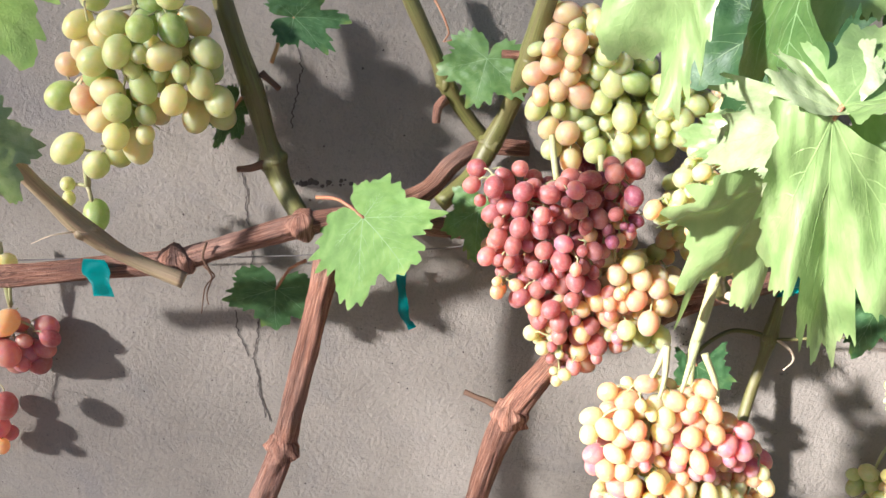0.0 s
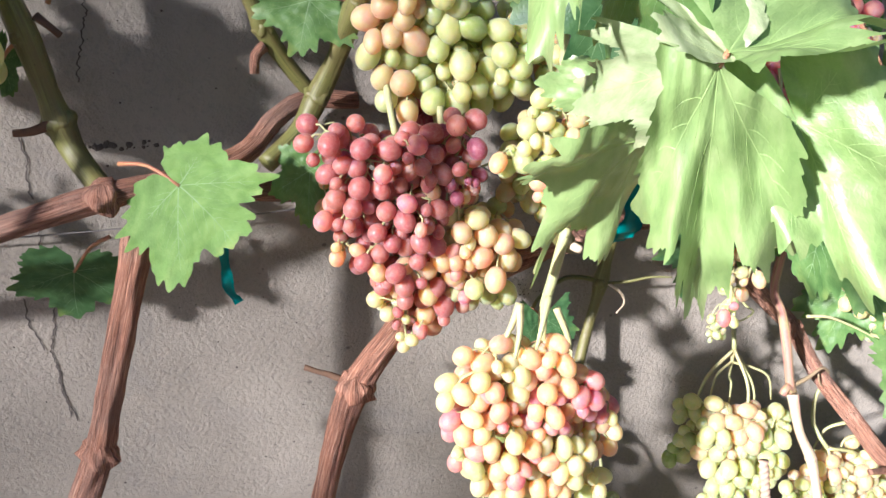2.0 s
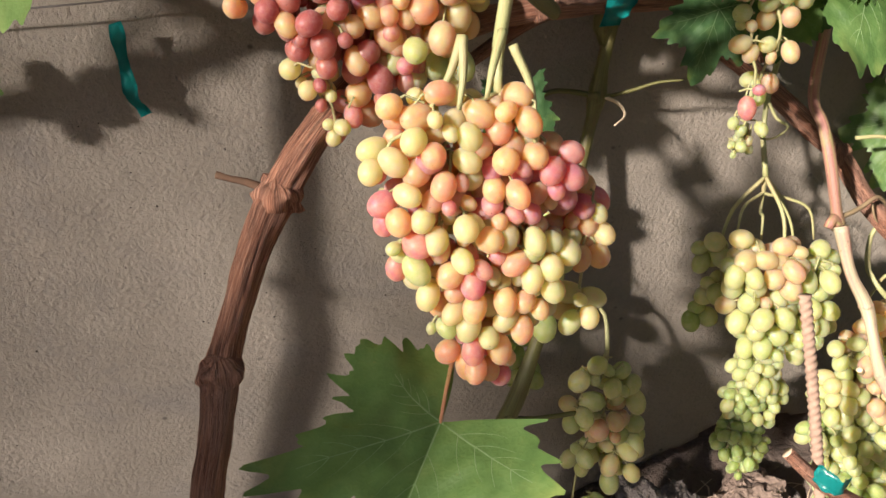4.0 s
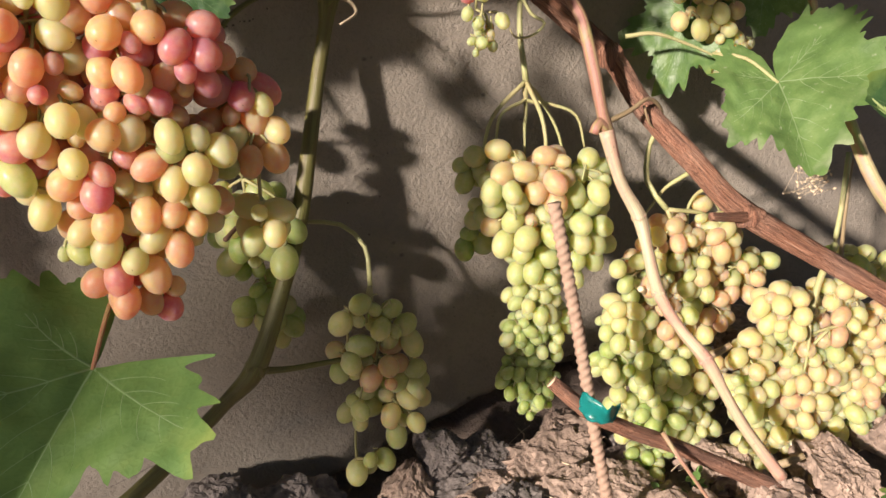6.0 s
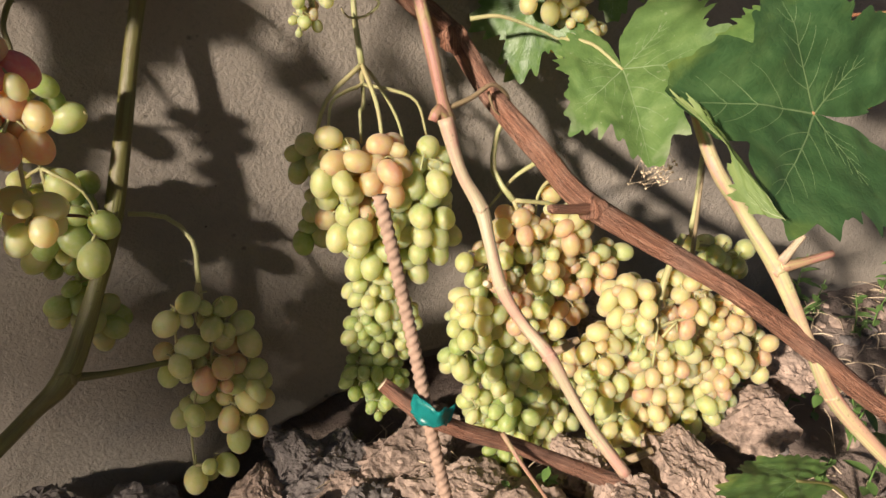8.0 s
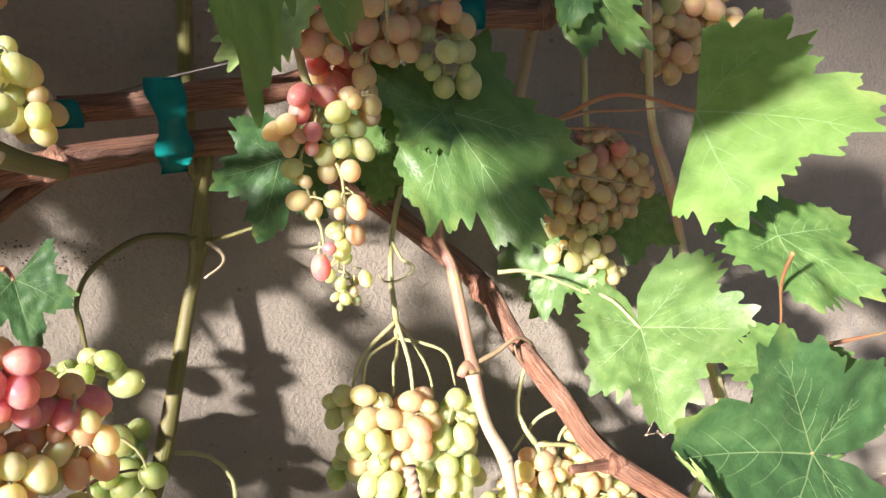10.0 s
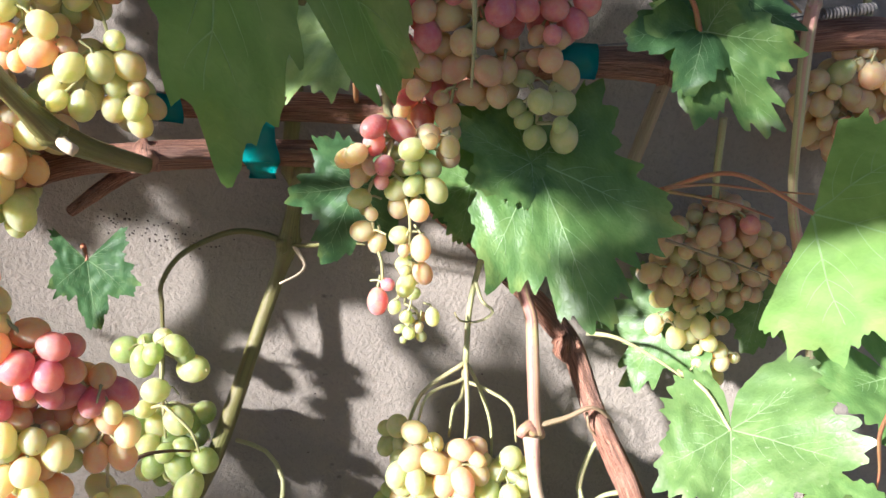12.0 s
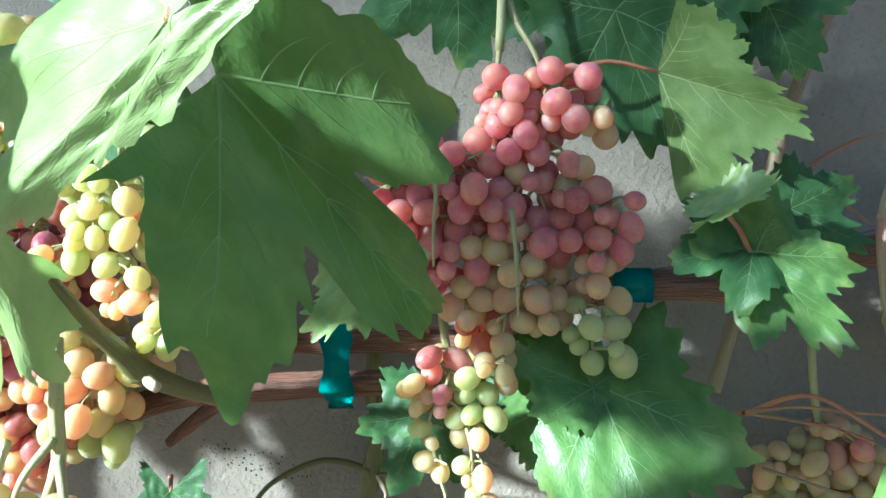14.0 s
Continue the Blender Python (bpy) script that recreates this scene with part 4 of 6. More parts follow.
cane("vine_shoot", "thick yellow-green shoot in a fork", [(0.0992, 0.8, 1.2804, 0.0084), (0.0859, 0.82, 1.2317, 0.0084), (0.0771, 0.835, 1.1929, 0.0098), (0.0629, 0.855, 1.1476, 0.0084), (0.0475, 0.862, 1.1146, 0.0102), (0.0302, 0.855, 1.0864, 0.0084), (0.001, 0.835, 1.0646, 0.0084)], GREEN_STEM, seed=31, rough=0.05)
cane("vine_spur", "brown pruned stub on the green shoot", [(0.0061, 0.875, 1.1546, 0.005), (-0.0019, 0.872, 1.1472, 0.0045), (-0.0034, 0.87, 1.1327, 0.004)], BARK, seed=32, segs=8)
cane("vine_spur", "brown pruned stub on the thick shoot", [(0.0745, 0.835, 1.1978, 0.005), (0.0621, 0.835, 1.1992, 0.004), (0.0538, 0.835, 1.1996, 0.004)], BARK, seed=33, segs=8)
cane("vine_spur", "broken tan spur with a pale torn end on the straw shoot", [(0.622, 0.738, 0.594, 0.0046), (0.632, 0.733, 0.600, 0.0036), (0.642, 0.728, 0.609, 0.0026)], TAN_STEM, seed=37, segs=8, end_mat=CUT_WOOD)
cane("vine_spur", "broken tan spur with a pale torn end on the straw shoot", [(0.672, 0.688, 0.500, 0.0042), (0.683, 0.683, 0.507, 0.0036), (0.693, 0.678, 0.514, 0.0028)], TAN_STEM, seed=38, segs=8, end_mat=CUT_WOOD)
cane("vine_spur", "small white cut stub at the joint of the straw shoot", [(0.585, 0.772, 0.648, 0.0036), (0.573, 0.766, 0.658, 0.003)], TAN_STEM, seed=39, segs=8, end_mat=CUT_WOOD)
cane("support_rod", "rusty twisted steel reinforcing rod stuck in the soil", [(0.4748, 0.735, 0.7625, 0.0047), (0.4824, 0.722, 0.703, 0.0047), (0.4894, 0.71, 0.645, 0.0047), (0.4958, 0.695, 0.5799, 0.0047), (0.506, 0.68, 0.503, 0.0047), (0.514, 0.67, 0.4408, 0.0047)], RUST, seed=34, rough=0.02, ridge=0.0, segs=16, wind=950, category='metal rod')
cane("trellis_wire", "thin grey wire stretched along the wall", [(-0.4558, 0.9, 0.9822, 0.0008), (-0.3383, 0.9, 0.9856, 0.0008), (-0.1978, 0.9, 0.9872, 0.0008), (-0.0456, 0.9, 0.9938, 0.0008), (0.0709, 0.9, 1.0034, 0.0008)], WIRE, seed=35, segs=6, rough=0.0, category='wire')
cane("trellis_wire", "thin grey wire behind the vine", [(0.1498, 0.88, 1.0772, 0.0008), (0.2545, 0.88, 1.0159, 0.0008), (0.3608, 0.88, 1.0305, 0.0008), (0.5613, 0.87, 1.073, 0.0008), (0.6369, 0.87, 1.0857, 0.0008), (0.7652, 0.88, 1.1198, 0.0008)], WIRE, seed=36, segs=6, rough=0.0, category='wire')


def twisted_wire(label, a, b, turns, seed):
    """Two thin wires wound round each other between a and b."""
    a, b = Vector(a), Vector(b)
    ob = thing("trellis_wire", label, "wire", a, "canes and shoots of the vine")
    for ph in (0, math.pi):
        rows = []
        for i in range(turns * 8 + 1):
            t = i / (turns * 8)
            w = t * turns * 2 * math.pi + ph
            rows.append((*((b - a) * t + Vector((0, math.cos(w), math.sin(w))) * 0.0032), 0.0011))
        part("strand", tube_mesh("strand", rows, WIRE, 6, 0, seed, 0.003), ob)
    return ob


twisted_wire("twisted ends of grey trellis wire above the cane", (0.712, 0.835, 1.113), (0.751, 0.840, 1.120), 7, 3)

# plastic ties
tie("teal plastic plant tie around the paired canes", [(0.338, 0.835, 1.034), (0.342, 0.83, 1.012), (0.342, 0.832, 0.985), (0.341, 0.85, 0.966)], 0.024, (1, 0, 0))
tie("dark teal plastic tie behind the canes", [(0.277, 0.85, 1.02), (0.278, 0.848, 1.01), (0.279, 0.848, 1)], 0.017, (1, 0, 0))
tie("teal plastic tie on the horizontal cane", [(0.541, 0.8, 1.084), (0.541, 0.795, 1.074), (0.544, 0.8, 1.063)], 0.024, (1, 0, 0.05))
tie("crumpled teal plastic tie on the rod and low cane", [(0.477, 0.688, 0.622), (0.482, 0.676, 0.619), (0.489, 0.672, 0.615), (0.497, 0.675, 0.612), (0.507, 0.682, 0.607)], 0.018, (0.15, 0, 1))
tie("teal plastic tie around the cordon", [(-0.305, 0.785, 1.027), (-0.302, 0.78, 1.015), (-0.302, 0.785, 1.002), (-0.303, 0.79, 0.989)], 0.022, (1, 0, 0))
tie("loose end of a teal tie hanging from the cane", [(-0.041, 0.9, 0.978), (-0.039, 0.9, 0.94), (-0.037, 0.9, 0.92), (-0.029, 0.9, 0.907)], 0.011, (1, 0, 0.3))

# grape bunches
bunch("large hanging bunch of peach, pink and yellow grapes", [(0.2147, 0.7, 1.047, 0.004), (0.2096, 0.705, 1.0009, 0.0042), (0.2069, 0.71, 0.973, 0.004), (0.2043, 0.7, 0.9507, 0.003)], [
    ((0.155, 0.695, 0.935), 0.0177, "yyooo", 1.0),
    ((0.183, 0.695, 0.938), 0.0135, "oyyyo", 1.0),
    ((0.212, 0.695, 0.936), 0.0153, "yyooo", 1.0),
    ((0.131, 0.695, 0.916), 0.0119, "yoyp", 1.0),
    ((0.167, 0.695, 0.913), 0.0213, "oopyqo", 1.0),
    ((0.206, 0.695, 0.906), 0.0220, "oooypq", 1.0),
    ((0.239, 0.695, 0.898), 0.0178, "opprqo", 1.0),
    ((0.264, 0.71, 0.866), 0.0166, "pyoyo", 1),
    ((0.139, 0.695, 0.884), 0.0140, "oopyqo", 1.0),
    ((0.17, 0.695, 0.878), 0.0222, "oyoypo", 1.0),
    ((0.209, 0.695, 0.873), 0.0228, "oooypq", 1.0),
    ((0.145, 0.695, 0.851), 0.0130, "pogyo", 1.0),
    ((0.187, 0.695, 0.845), 0.0215, "ooypoy", 1.0),
    ((0.227, 0.695, 0.84), 0.0237, "oyogyo", 1.0),
    ((0.272, 0.71, 0.84), 0.0137, "yyoyo", 1),
    ((0.157, 0.695, 0.83), 0.0085, "yyyp", 1.0),
    ((0.184, 0.695, 0.814), 0.0172, "ooyyop", 1.0),
    ((0.22, 0.695, 0.812), 0.0209, "oyogyo", 1.0),
    ((0.268, 0.71, 0.791), 0.0129, "yygy", 1),
    ((0.191, 0.695, 0.779), 0.0168, "oopyo", 1.0),
    ((0.205, 0.695, 0.763), 0.0095, "oopp", 1.0),
    ((0.165, 0.695, 0.8), 0.0060, "g", 0.75),
], 0.0080, 1)
bunch("bunch of deep red grapes hanging from the cordon", [(0.0995, 0.84, 1.1528, 0.003), (0.0985, 0.81, 1.1234, 0.003), (0.1005, 0.79, 1.0982, 0.0028)], [
    ((0.044, 0.785, 1.092), 0.0173, "rr", 1.0),
    ((0.074, 0.785, 1.074), 0.0321, "rrrp", 1.0),
    ((0.115, 0.785, 1.077), 0.0272, "rrpr", 1.0),
    ((0.153, 0.785, 1.095), 0.0197, "rvrp", 1.0),
    ((0.063, 0.785, 1.038), 0.0253, "rrpo", 1.0),
    ((0.106, 0.785, 1.033), 0.0354, "rrrp", 1.0),
    ((0.149, 0.785, 1.059), 0.0238, "vrpo", 0.72),
    ((0.056, 0.82, 1.031), 0.0169, "oyo", 0.9),
    ((0.057, 0.785, 1.006), 0.0116, "or", 0.8),
    ((0.082, 0.785, 0.995), 0.0158, "ror", 1.0),
    ((0.106, 0.785, 0.981), 0.0272, "rror", 1.0),
    ((0.156, 0.785, 0.99), 0.0168, "opo", 0.8),
    ((0.1, 0.785, 0.947), 0.0169, "yory", 0.85),
    ((0.161, 0.785, 0.956), 0.0130, "op", 0.8),
    ((0.145, 0.785, 0.936), 0.0083, "pr", 0.7),
    ((0.112, 0.785, 0.912), 0.0074, "yy", 0.7),
], 0.008, 2, oval=0, loose=0.86)
bunch("bunch of green and pinkish oval grapes behind the leaves", [(0.1441, 0.83, 1.2721, 0.0028), (0.1441, 0.83, 1.2405, 0.0028), (0.1414, 0.82, 1.2182, 0.0028)], [
    ((0.121, 0.825, 1.208), 0.0317, "mmgg", 1.0),
    ((0.109, 0.825, 1.168), 0.0250, "mmgg", 1.0),
    ((0.151, 0.825, 1.194), 0.0271, "mgg", 1.0),
    ((0.164, 0.825, 1.156), 0.0302, "ggd", 1.0),
    ((0.199, 0.825, 1.151), 0.0327, "gg", 1.0),
    ((0.116, 0.825, 1.13), 0.0206, "mmg", 1.0),
    ((0.149, 0.825, 1.128), 0.0256, "ggg", 1.0),
    ((0.249, 0.825, 1.153), 0.0153, "ym", 1.0),
    ((0.154, 0.84, 1.096), 0.0247, "vvr", 0.9),
    ((0.171, 0.825, 1.131), 0.0206, "gm", 1.0),
], 0.01, 3)
bunch("bunch of yellow-green grapes hanging high on the wall", [(-0.247, 0.802, 1.296, 0.0028), (-0.248, 0.805, 1.262, 0.0028), (-0.249, 0.808, 1.240, 0.0028)], [
    ((-0.226, 0.805, 1.232), 0.0246, "dgy", 1.0),
    ((-0.258, 0.805, 1.195), 0.0300, "gdy", 1.0),
    ((-0.216, 0.805, 1.195), 0.0276, "dgy", 1.0),
    ((-0.306, 0.823, 1.164), 0.0219, "dm", 1),
    ((-0.268, 0.805, 1.148), 0.0261, "gdy", 1.0),
    ((-0.200, 0.823, 1.160), 0.0161, "dgy", 1),
    ((-0.289, 0.805, 1.116), 0.0118, "g", 1.0),
    ((-0.258, 0.828, 1.124), 0.0102, "g", 1),
    ((-0.319, 0.805, 1.122), 0.0050, "g", 1.0),
    ((-0.286, 0.823, 1.217), 0.0213, "gmy", 1),
], 0.0118, 4, oval=1, loose=0.80)
bunch("small stray green grapes on a thin stalk", [(-0.319, 0.828, 1.106, 0.0028), (-0.320, 0.828, 1.082, 0.0028)], [
    ((-0.317, 0.828, 1.054), 0.0060, "d", 1.05),
    ((-0.341, 0.843, 1.075), 0.0060, "gg", 0.8),
], 0.0120, 5)
bunch("bunch of pink and peach grapes beside the cordon", [(-0.449, 0.893, 1.005, 0.0028), (-0.451, 0.893, 0.974, 0.0028), (-0.450, 0.893, 0.935, 0.0028)], [
    ((-0.452, 0.893, 0.920), 0.0093, "o", 1.0),
    ((-0.452, 0.893, 0.890), 0.0290, "prp", 1.0),
    ((-0.423, 0.893, 0.896), 0.0084, "or", 1.0),
    ((-0.479, 0.893, 0.896), 0.0178, "pro", 1.0),
    ((-0.483, 0.893, 0.828), 0.0134, "pr", 1.0),
    ((-0.491, 0.893, 0.777), 0.0149, "op", 1.0),
    ((-0.443, 0.893, 0.980), 0.0061, "y", 0.8),
], 0.0128, 6, oval=0)
bunch("small green bunch behind the green shoot", [(0.2655, 0.856, 0.835, 0.0018), (0.2667, 0.85, 0.8212, 0.002)], [
    ((0.275, 0.845, 0.828), 0.0105, "dgd", 1.0),
    ((0.29, 0.845, 0.804), 0.0077, "gdg", 1.0),
    ((0.267, 0.845, 0.775), 0.0093, "gg", 1.0),
    ((0.245, 0.87, 0.808), 0.0102, "dd", 1),
    ((0.249, 0.86, 0.747), 0.0098, "gd", 1),
    ((0.267, 0.85, 0.727), 0.0170, "gdd", 1),
    ((0.289, 0.87, 0.742), 0.0091, "dd", 1),
    ((0.298, 0.835, 0.729), 0.0073, "dg", 1),
    ((0.288, 0.835, 0.709), 0.0074, "dg", 1),
], 0.0108, 7)
bunch("short green bunch hidden behind the stem", [(0.2806, 0.86, 0.762, 0.0028), (0.2758, 0.86, 0.7441, 0.0028)], [
    ((0.272, 0.872, 0.731), 0.0194, "dgd", 1.0),
    ((0.264, 0.872, 0.702), 0.0152, "gd", 1.0),
    ((0.283, 0.872, 0.635), 0.0149, "ddg", 1.0),
    ((0.261, 0.872, 0.645), 0.0113, "dg", 0.9),
    ((0.276, 0.872, 0.664), 0.0111, "d", 1.0),
], 0.0098, 8)
bunch("green bunch with a few blushed grapes in wall shade", [(0.3169, 0.885, 0.7156, 0.002), (0.3432, 0.875, 0.7125, 0.002), (0.3598, 0.86, 0.6949, 0.002), (0.3585, 0.845, 0.665, 0.0022)], [
    ((0.337, 0.845, 0.64), 0.0117, "g", 1.0),
    ((0.372, 0.845, 0.624), 0.0161, "gg", 1.0),
    ((0.354, 0.845, 0.647), 0.0099, "gm", 1.0),
    ((0.388, 0.845, 0.609), 0.0105, "gd", 1.0),
    ((0.334, 0.845, 0.599), 0.0151, "gy", 1.0),
    ((0.358, 0.845, 0.581), 0.0216, "gmg", 1.0),
    ((0.39, 0.845, 0.56), 0.0146, "gg", 1.0),
    ((0.339, 0.845, 0.544), 0.0159, "gg", 1.0),
    ((0.375, 0.845, 0.54), 0.0199, "gy", 1.0),
    ((0.373, 0.845, 0.502), 0.0104, "gg", 1.0),
    ((0.332, 0.845, 0.488), 0.0092, "gg", 1.0),
    ((0.352, 0.845, 0.478), 0.0116, "gg", 1.0),
], 0.0096, 9, loose=0.80, arms=((0.337, 0.842, 0.648), (0.376, 0.842, 0.644), (0.352, 0.842, 0.640)))
bunch("long tapering bunch of green and blushed grapes on a forked stalk", [(0.5306, 0.875, 0.9526, 0.0026), (0.5175, 0.872, 0.9364, 0.0026), (0.506, 0.866, 0.8984, 0.0024), (0.5019, 0.86, 0.8635, 0.0024), (0.502, 0.847, 0.825, 0.0026)], [
    ((0.458, 0.84, 0.757), 0.0146, "gg", 1),
    ((0.469, 0.805, 0.757), 0.0192, "mygg", 1.0),
    ((0.503, 0.805, 0.752), 0.0219, "mmmy", 1.0),
    ((0.536, 0.805, 0.747), 0.0192, "gg", 1.0),
    ((0.466, 0.84, 0.715), 0.0138, "gg", 1),
    ((0.483, 0.805, 0.718), 0.0255, "mgg", 1.0),
    ((0.529, 0.805, 0.71), 0.0244, "ggg", 1.0),
    ((0.454, 0.85, 0.69), 0.0108, "gd", 1),
    ((0.543, 0.805, 0.684), 0.0140, "gg", 1.0),
    ((0.493, 0.805, 0.681), 0.0198, "gg", 1.0),
    ((0.519, 0.805, 0.668), 0.0140, "gg", 1.0),
    ((0.493, 0.805, 0.648), 0.0205, "gg", 0.75),
    ((0.514, 0.805, 0.619), 0.0143, "gy", 0.75),
    ((0.485, 0.805, 0.614), 0.0185, "gd", 0.65),
    ((0.504, 0.805, 0.604), 0.0148, "dg", 0.65),
    ((0.482, 0.805, 0.571), 0.0183, "dd", 0.6),
    ((0.498, 0.805, 0.56), 0.0186, "dd", 0.6),
    ((0.492, 0.805, 0.54), 0.0118, "d", 0.55),
], 0.0090, 10, arms=((0.466, 0.825, 0.787), (0.492, 0.825, 0.777) , (0.529, 0.825, 0.755), (0.547, 0.825, 0.775)))
bunch("full bunch of yellow-green and amber grapes low on the vine", [(0.622, 0.83, 0.775, 0.0022), (0.6129, 0.83, 0.7608, 0.0022), (0.6001, 0.81, 0.7356, 0.0025), (0.6089, 0.79, 0.7155, 0.0025)], [
    ((0.614, 0.79, 0.686), 0.0215, "mym", 1.0),
    ((0.66, 0.79, 0.683), 0.0221, "mym", 1.0),
    ((0.594, 0.79, 0.654), 0.0232, "gmg", 1.0),
    ((0.64, 0.79, 0.651), 0.0274, "gmg", 1.0),
    ((0.687, 0.79, 0.639), 0.0246, "gmm", 1.0),
    ((0.722, 0.79, 0.643), 0.0055, "g", 1.0),
    ((0.574, 0.79, 0.613), 0.0212, "gyg", 1.0),
    ((0.614, 0.79, 0.61), 0.0278, "ggm", 1.0),
    ((0.657, 0.79, 0.604), 0.0249, "mym", 1.0),
    ((0.567, 0.79, 0.573), 0.0176, "ggd", 1.0),
    ((0.613, 0.79, 0.556), 0.0320, "ggg", 1.0),
    ((0.661, 0.79, 0.537), 0.0261, "gym", 1.0),
    ((0.582, 0.79, 0.519), 0.0174, "gg", 1.0),
    ((0.613, 0.79, 0.504), 0.0299, "ggd", 1.0),
    ((0.657, 0.79, 0.481), 0.0253, "gg", 1.0),
    ((0.623, 0.79, 0.46), 0.0157, "gd", 1.0),
    ((0.608, 0.79, 0.44), 0.0218, "gd", 0.9),
], 0.0077, 11)
bunch("broad bunch of pale amber grapes hanging near the soil", [(0.7474, 0.74, 0.6797, 0.003), (0.7214, 0.725, 0.6534, 0.003), (0.7086, 0.715, 0.6282, 0.0028)], [
    ((0.693, 0.728, 0.628), 0.0262, "ymgy", 1.0),
    ((0.748, 0.728, 0.621), 0.0271, "yym", 1.0),
    ((0.807, 0.728, 0.591), 0.0233, "ymm", 1.0),
    ((0.665, 0.728, 0.597), 0.0181, "yym", 1.0),
    ((0.726, 0.728, 0.577), 0.0328, "ymg", 1.0),
    ((0.79, 0.728, 0.549), 0.0344, "ymgy", 1.0),
    ((0.843, 0.728, 0.542), 0.0190, "ymg", 1.0),
    ((0.671, 0.728, 0.554), 0.0203, "ygg", 1.0),
    ((0.723, 0.728, 0.522), 0.0287, "yym", 1.0),
    ((0.787, 0.728, 0.497), 0.0300, "ygg", 1.0),
    ((0.695, 0.728, 0.497), 0.0224, "yyg", 1.0),
    ((0.744, 0.728, 0.472), 0.0223, "ym", 1.0),
    ((0.812, 0.728, 0.476), 0.0140, "yg", 1.0),
], 0.0078, 12, arms=((0.688, 0.708, 0.606), (0.727, 0.708, 0.612), (0.704, 0.706, 0.586), (0.752, 0.710, 0.604)))
bunch("few green grapes behind the leaning trunk", [(0.8375, 0.83, 0.7235, 0.003), (0.8199, 0.81, 0.6741, 0.0025), (0.8092, 0.8, 0.6497, 0.0025)], [
    ((0.841, 0.8, 0.616), 0.0141, "gg", 1.0),
    ((0.877, 0.8, 0.603), 0.0110, "gg", 1.0),
    ((0.809, 0.8, 0.631), 0.0080, "gd", 1.0),
    ((0.861, 0.8, 0.59), 0.0075, "gg", 1.0),
], 0.0098, 13)
bunch("slim bunch of mixed green and red grapes with a green tip", [(0.42, 0.79, 1.0583, 0.0028), (0.424, 0.785, 1.0362, 0.0028), (0.4285, 0.78, 1.0202, 0.0028)], [
    ((0.411, 0.775, 1.005), 0.0133, "mmm", 1.0),
    ((0.426, 0.775, 1.001), 0.0116, "rpg", 0.9),
    ((0.446, 0.775, 1.008), 0.0147, "gmg", 1.0),
    ((0.45, 0.775, 0.995), 0.0105, "gg", 1.0),
    ((0.414, 0.775, 0.976), 0.0079, "mgm", 1.0),
    ((0.439, 0.775, 0.983), 0.0129, "gmg", 1.0),
    ((0.421, 0.775, 0.953), 0.0095, "mm", 1.0),
    ((0.444, 0.775, 0.953), 0.0090, "gm", 1.0),
    ((0.429, 0.775, 0.918), 0.0071, "p", 1.0),
    ((0.449, 0.8, 0.919), 0.0107, "mg", 1),
    ((0.447, 0.815, 0.89), 0.0084, "gg", 0.75),
    ((0.459, 0.82, 0.874), 0.0083, "mg", 0.85),
    ((0.451, 0.82, 0.864), 0.0092, "gg", 0.65),
    ((0.424, 0.775, 1.024), 0.0116, "rpm", 1.0),
    ((0.455, 0.775, 1.02), 0.0137, "mmg", 1.0),
], 0.0068, 14, loose=0.92)
bunch("bunch of dusky amber-pink grapes in the leaf shade", [(0.6728, 0.86, 1.0332, 0.0028), (0.6797, 0.865, 0.9892, 0.0028), (0.6866, 0.868, 0.9618, 0.0028)], [
    ((0.662, 0.868, 0.932), 0.0162, "mym", 1.0),
    ((0.685, 0.868, 0.938), 0.0187, "mmm", 1.0),
    ((0.718, 0.868, 0.941), 0.0162, "mmm", 1.0),
    ((0.659, 0.868, 0.898), 0.0165, "mym", 1.0),
    ((0.689, 0.868, 0.905), 0.0191, "mmm", 1.0),
    ((0.72, 0.868, 0.898), 0.0166, "mym", 1.0),
    ((0.692, 0.868, 0.871), 0.0150, "ym", 1.0),
    ((0.664, 0.868, 0.855), 0.0088, "ym", 1.0),
    ((0.702, 0.868, 0.844), 0.0126, "yg", 1.0),
    ((0.721, 0.868, 0.828), 0.0109, "my", 1.0),
    ((0.7, 0.868, 0.819), 0.0091, "yy", 1.0),
    ((0.696, 0.868, 0.958), 0.0151, "mmp", 1.0),
    ((0.736, 0.868, 0.919), 0.0155, "mm", 1.0),
], 0.0076, 15)
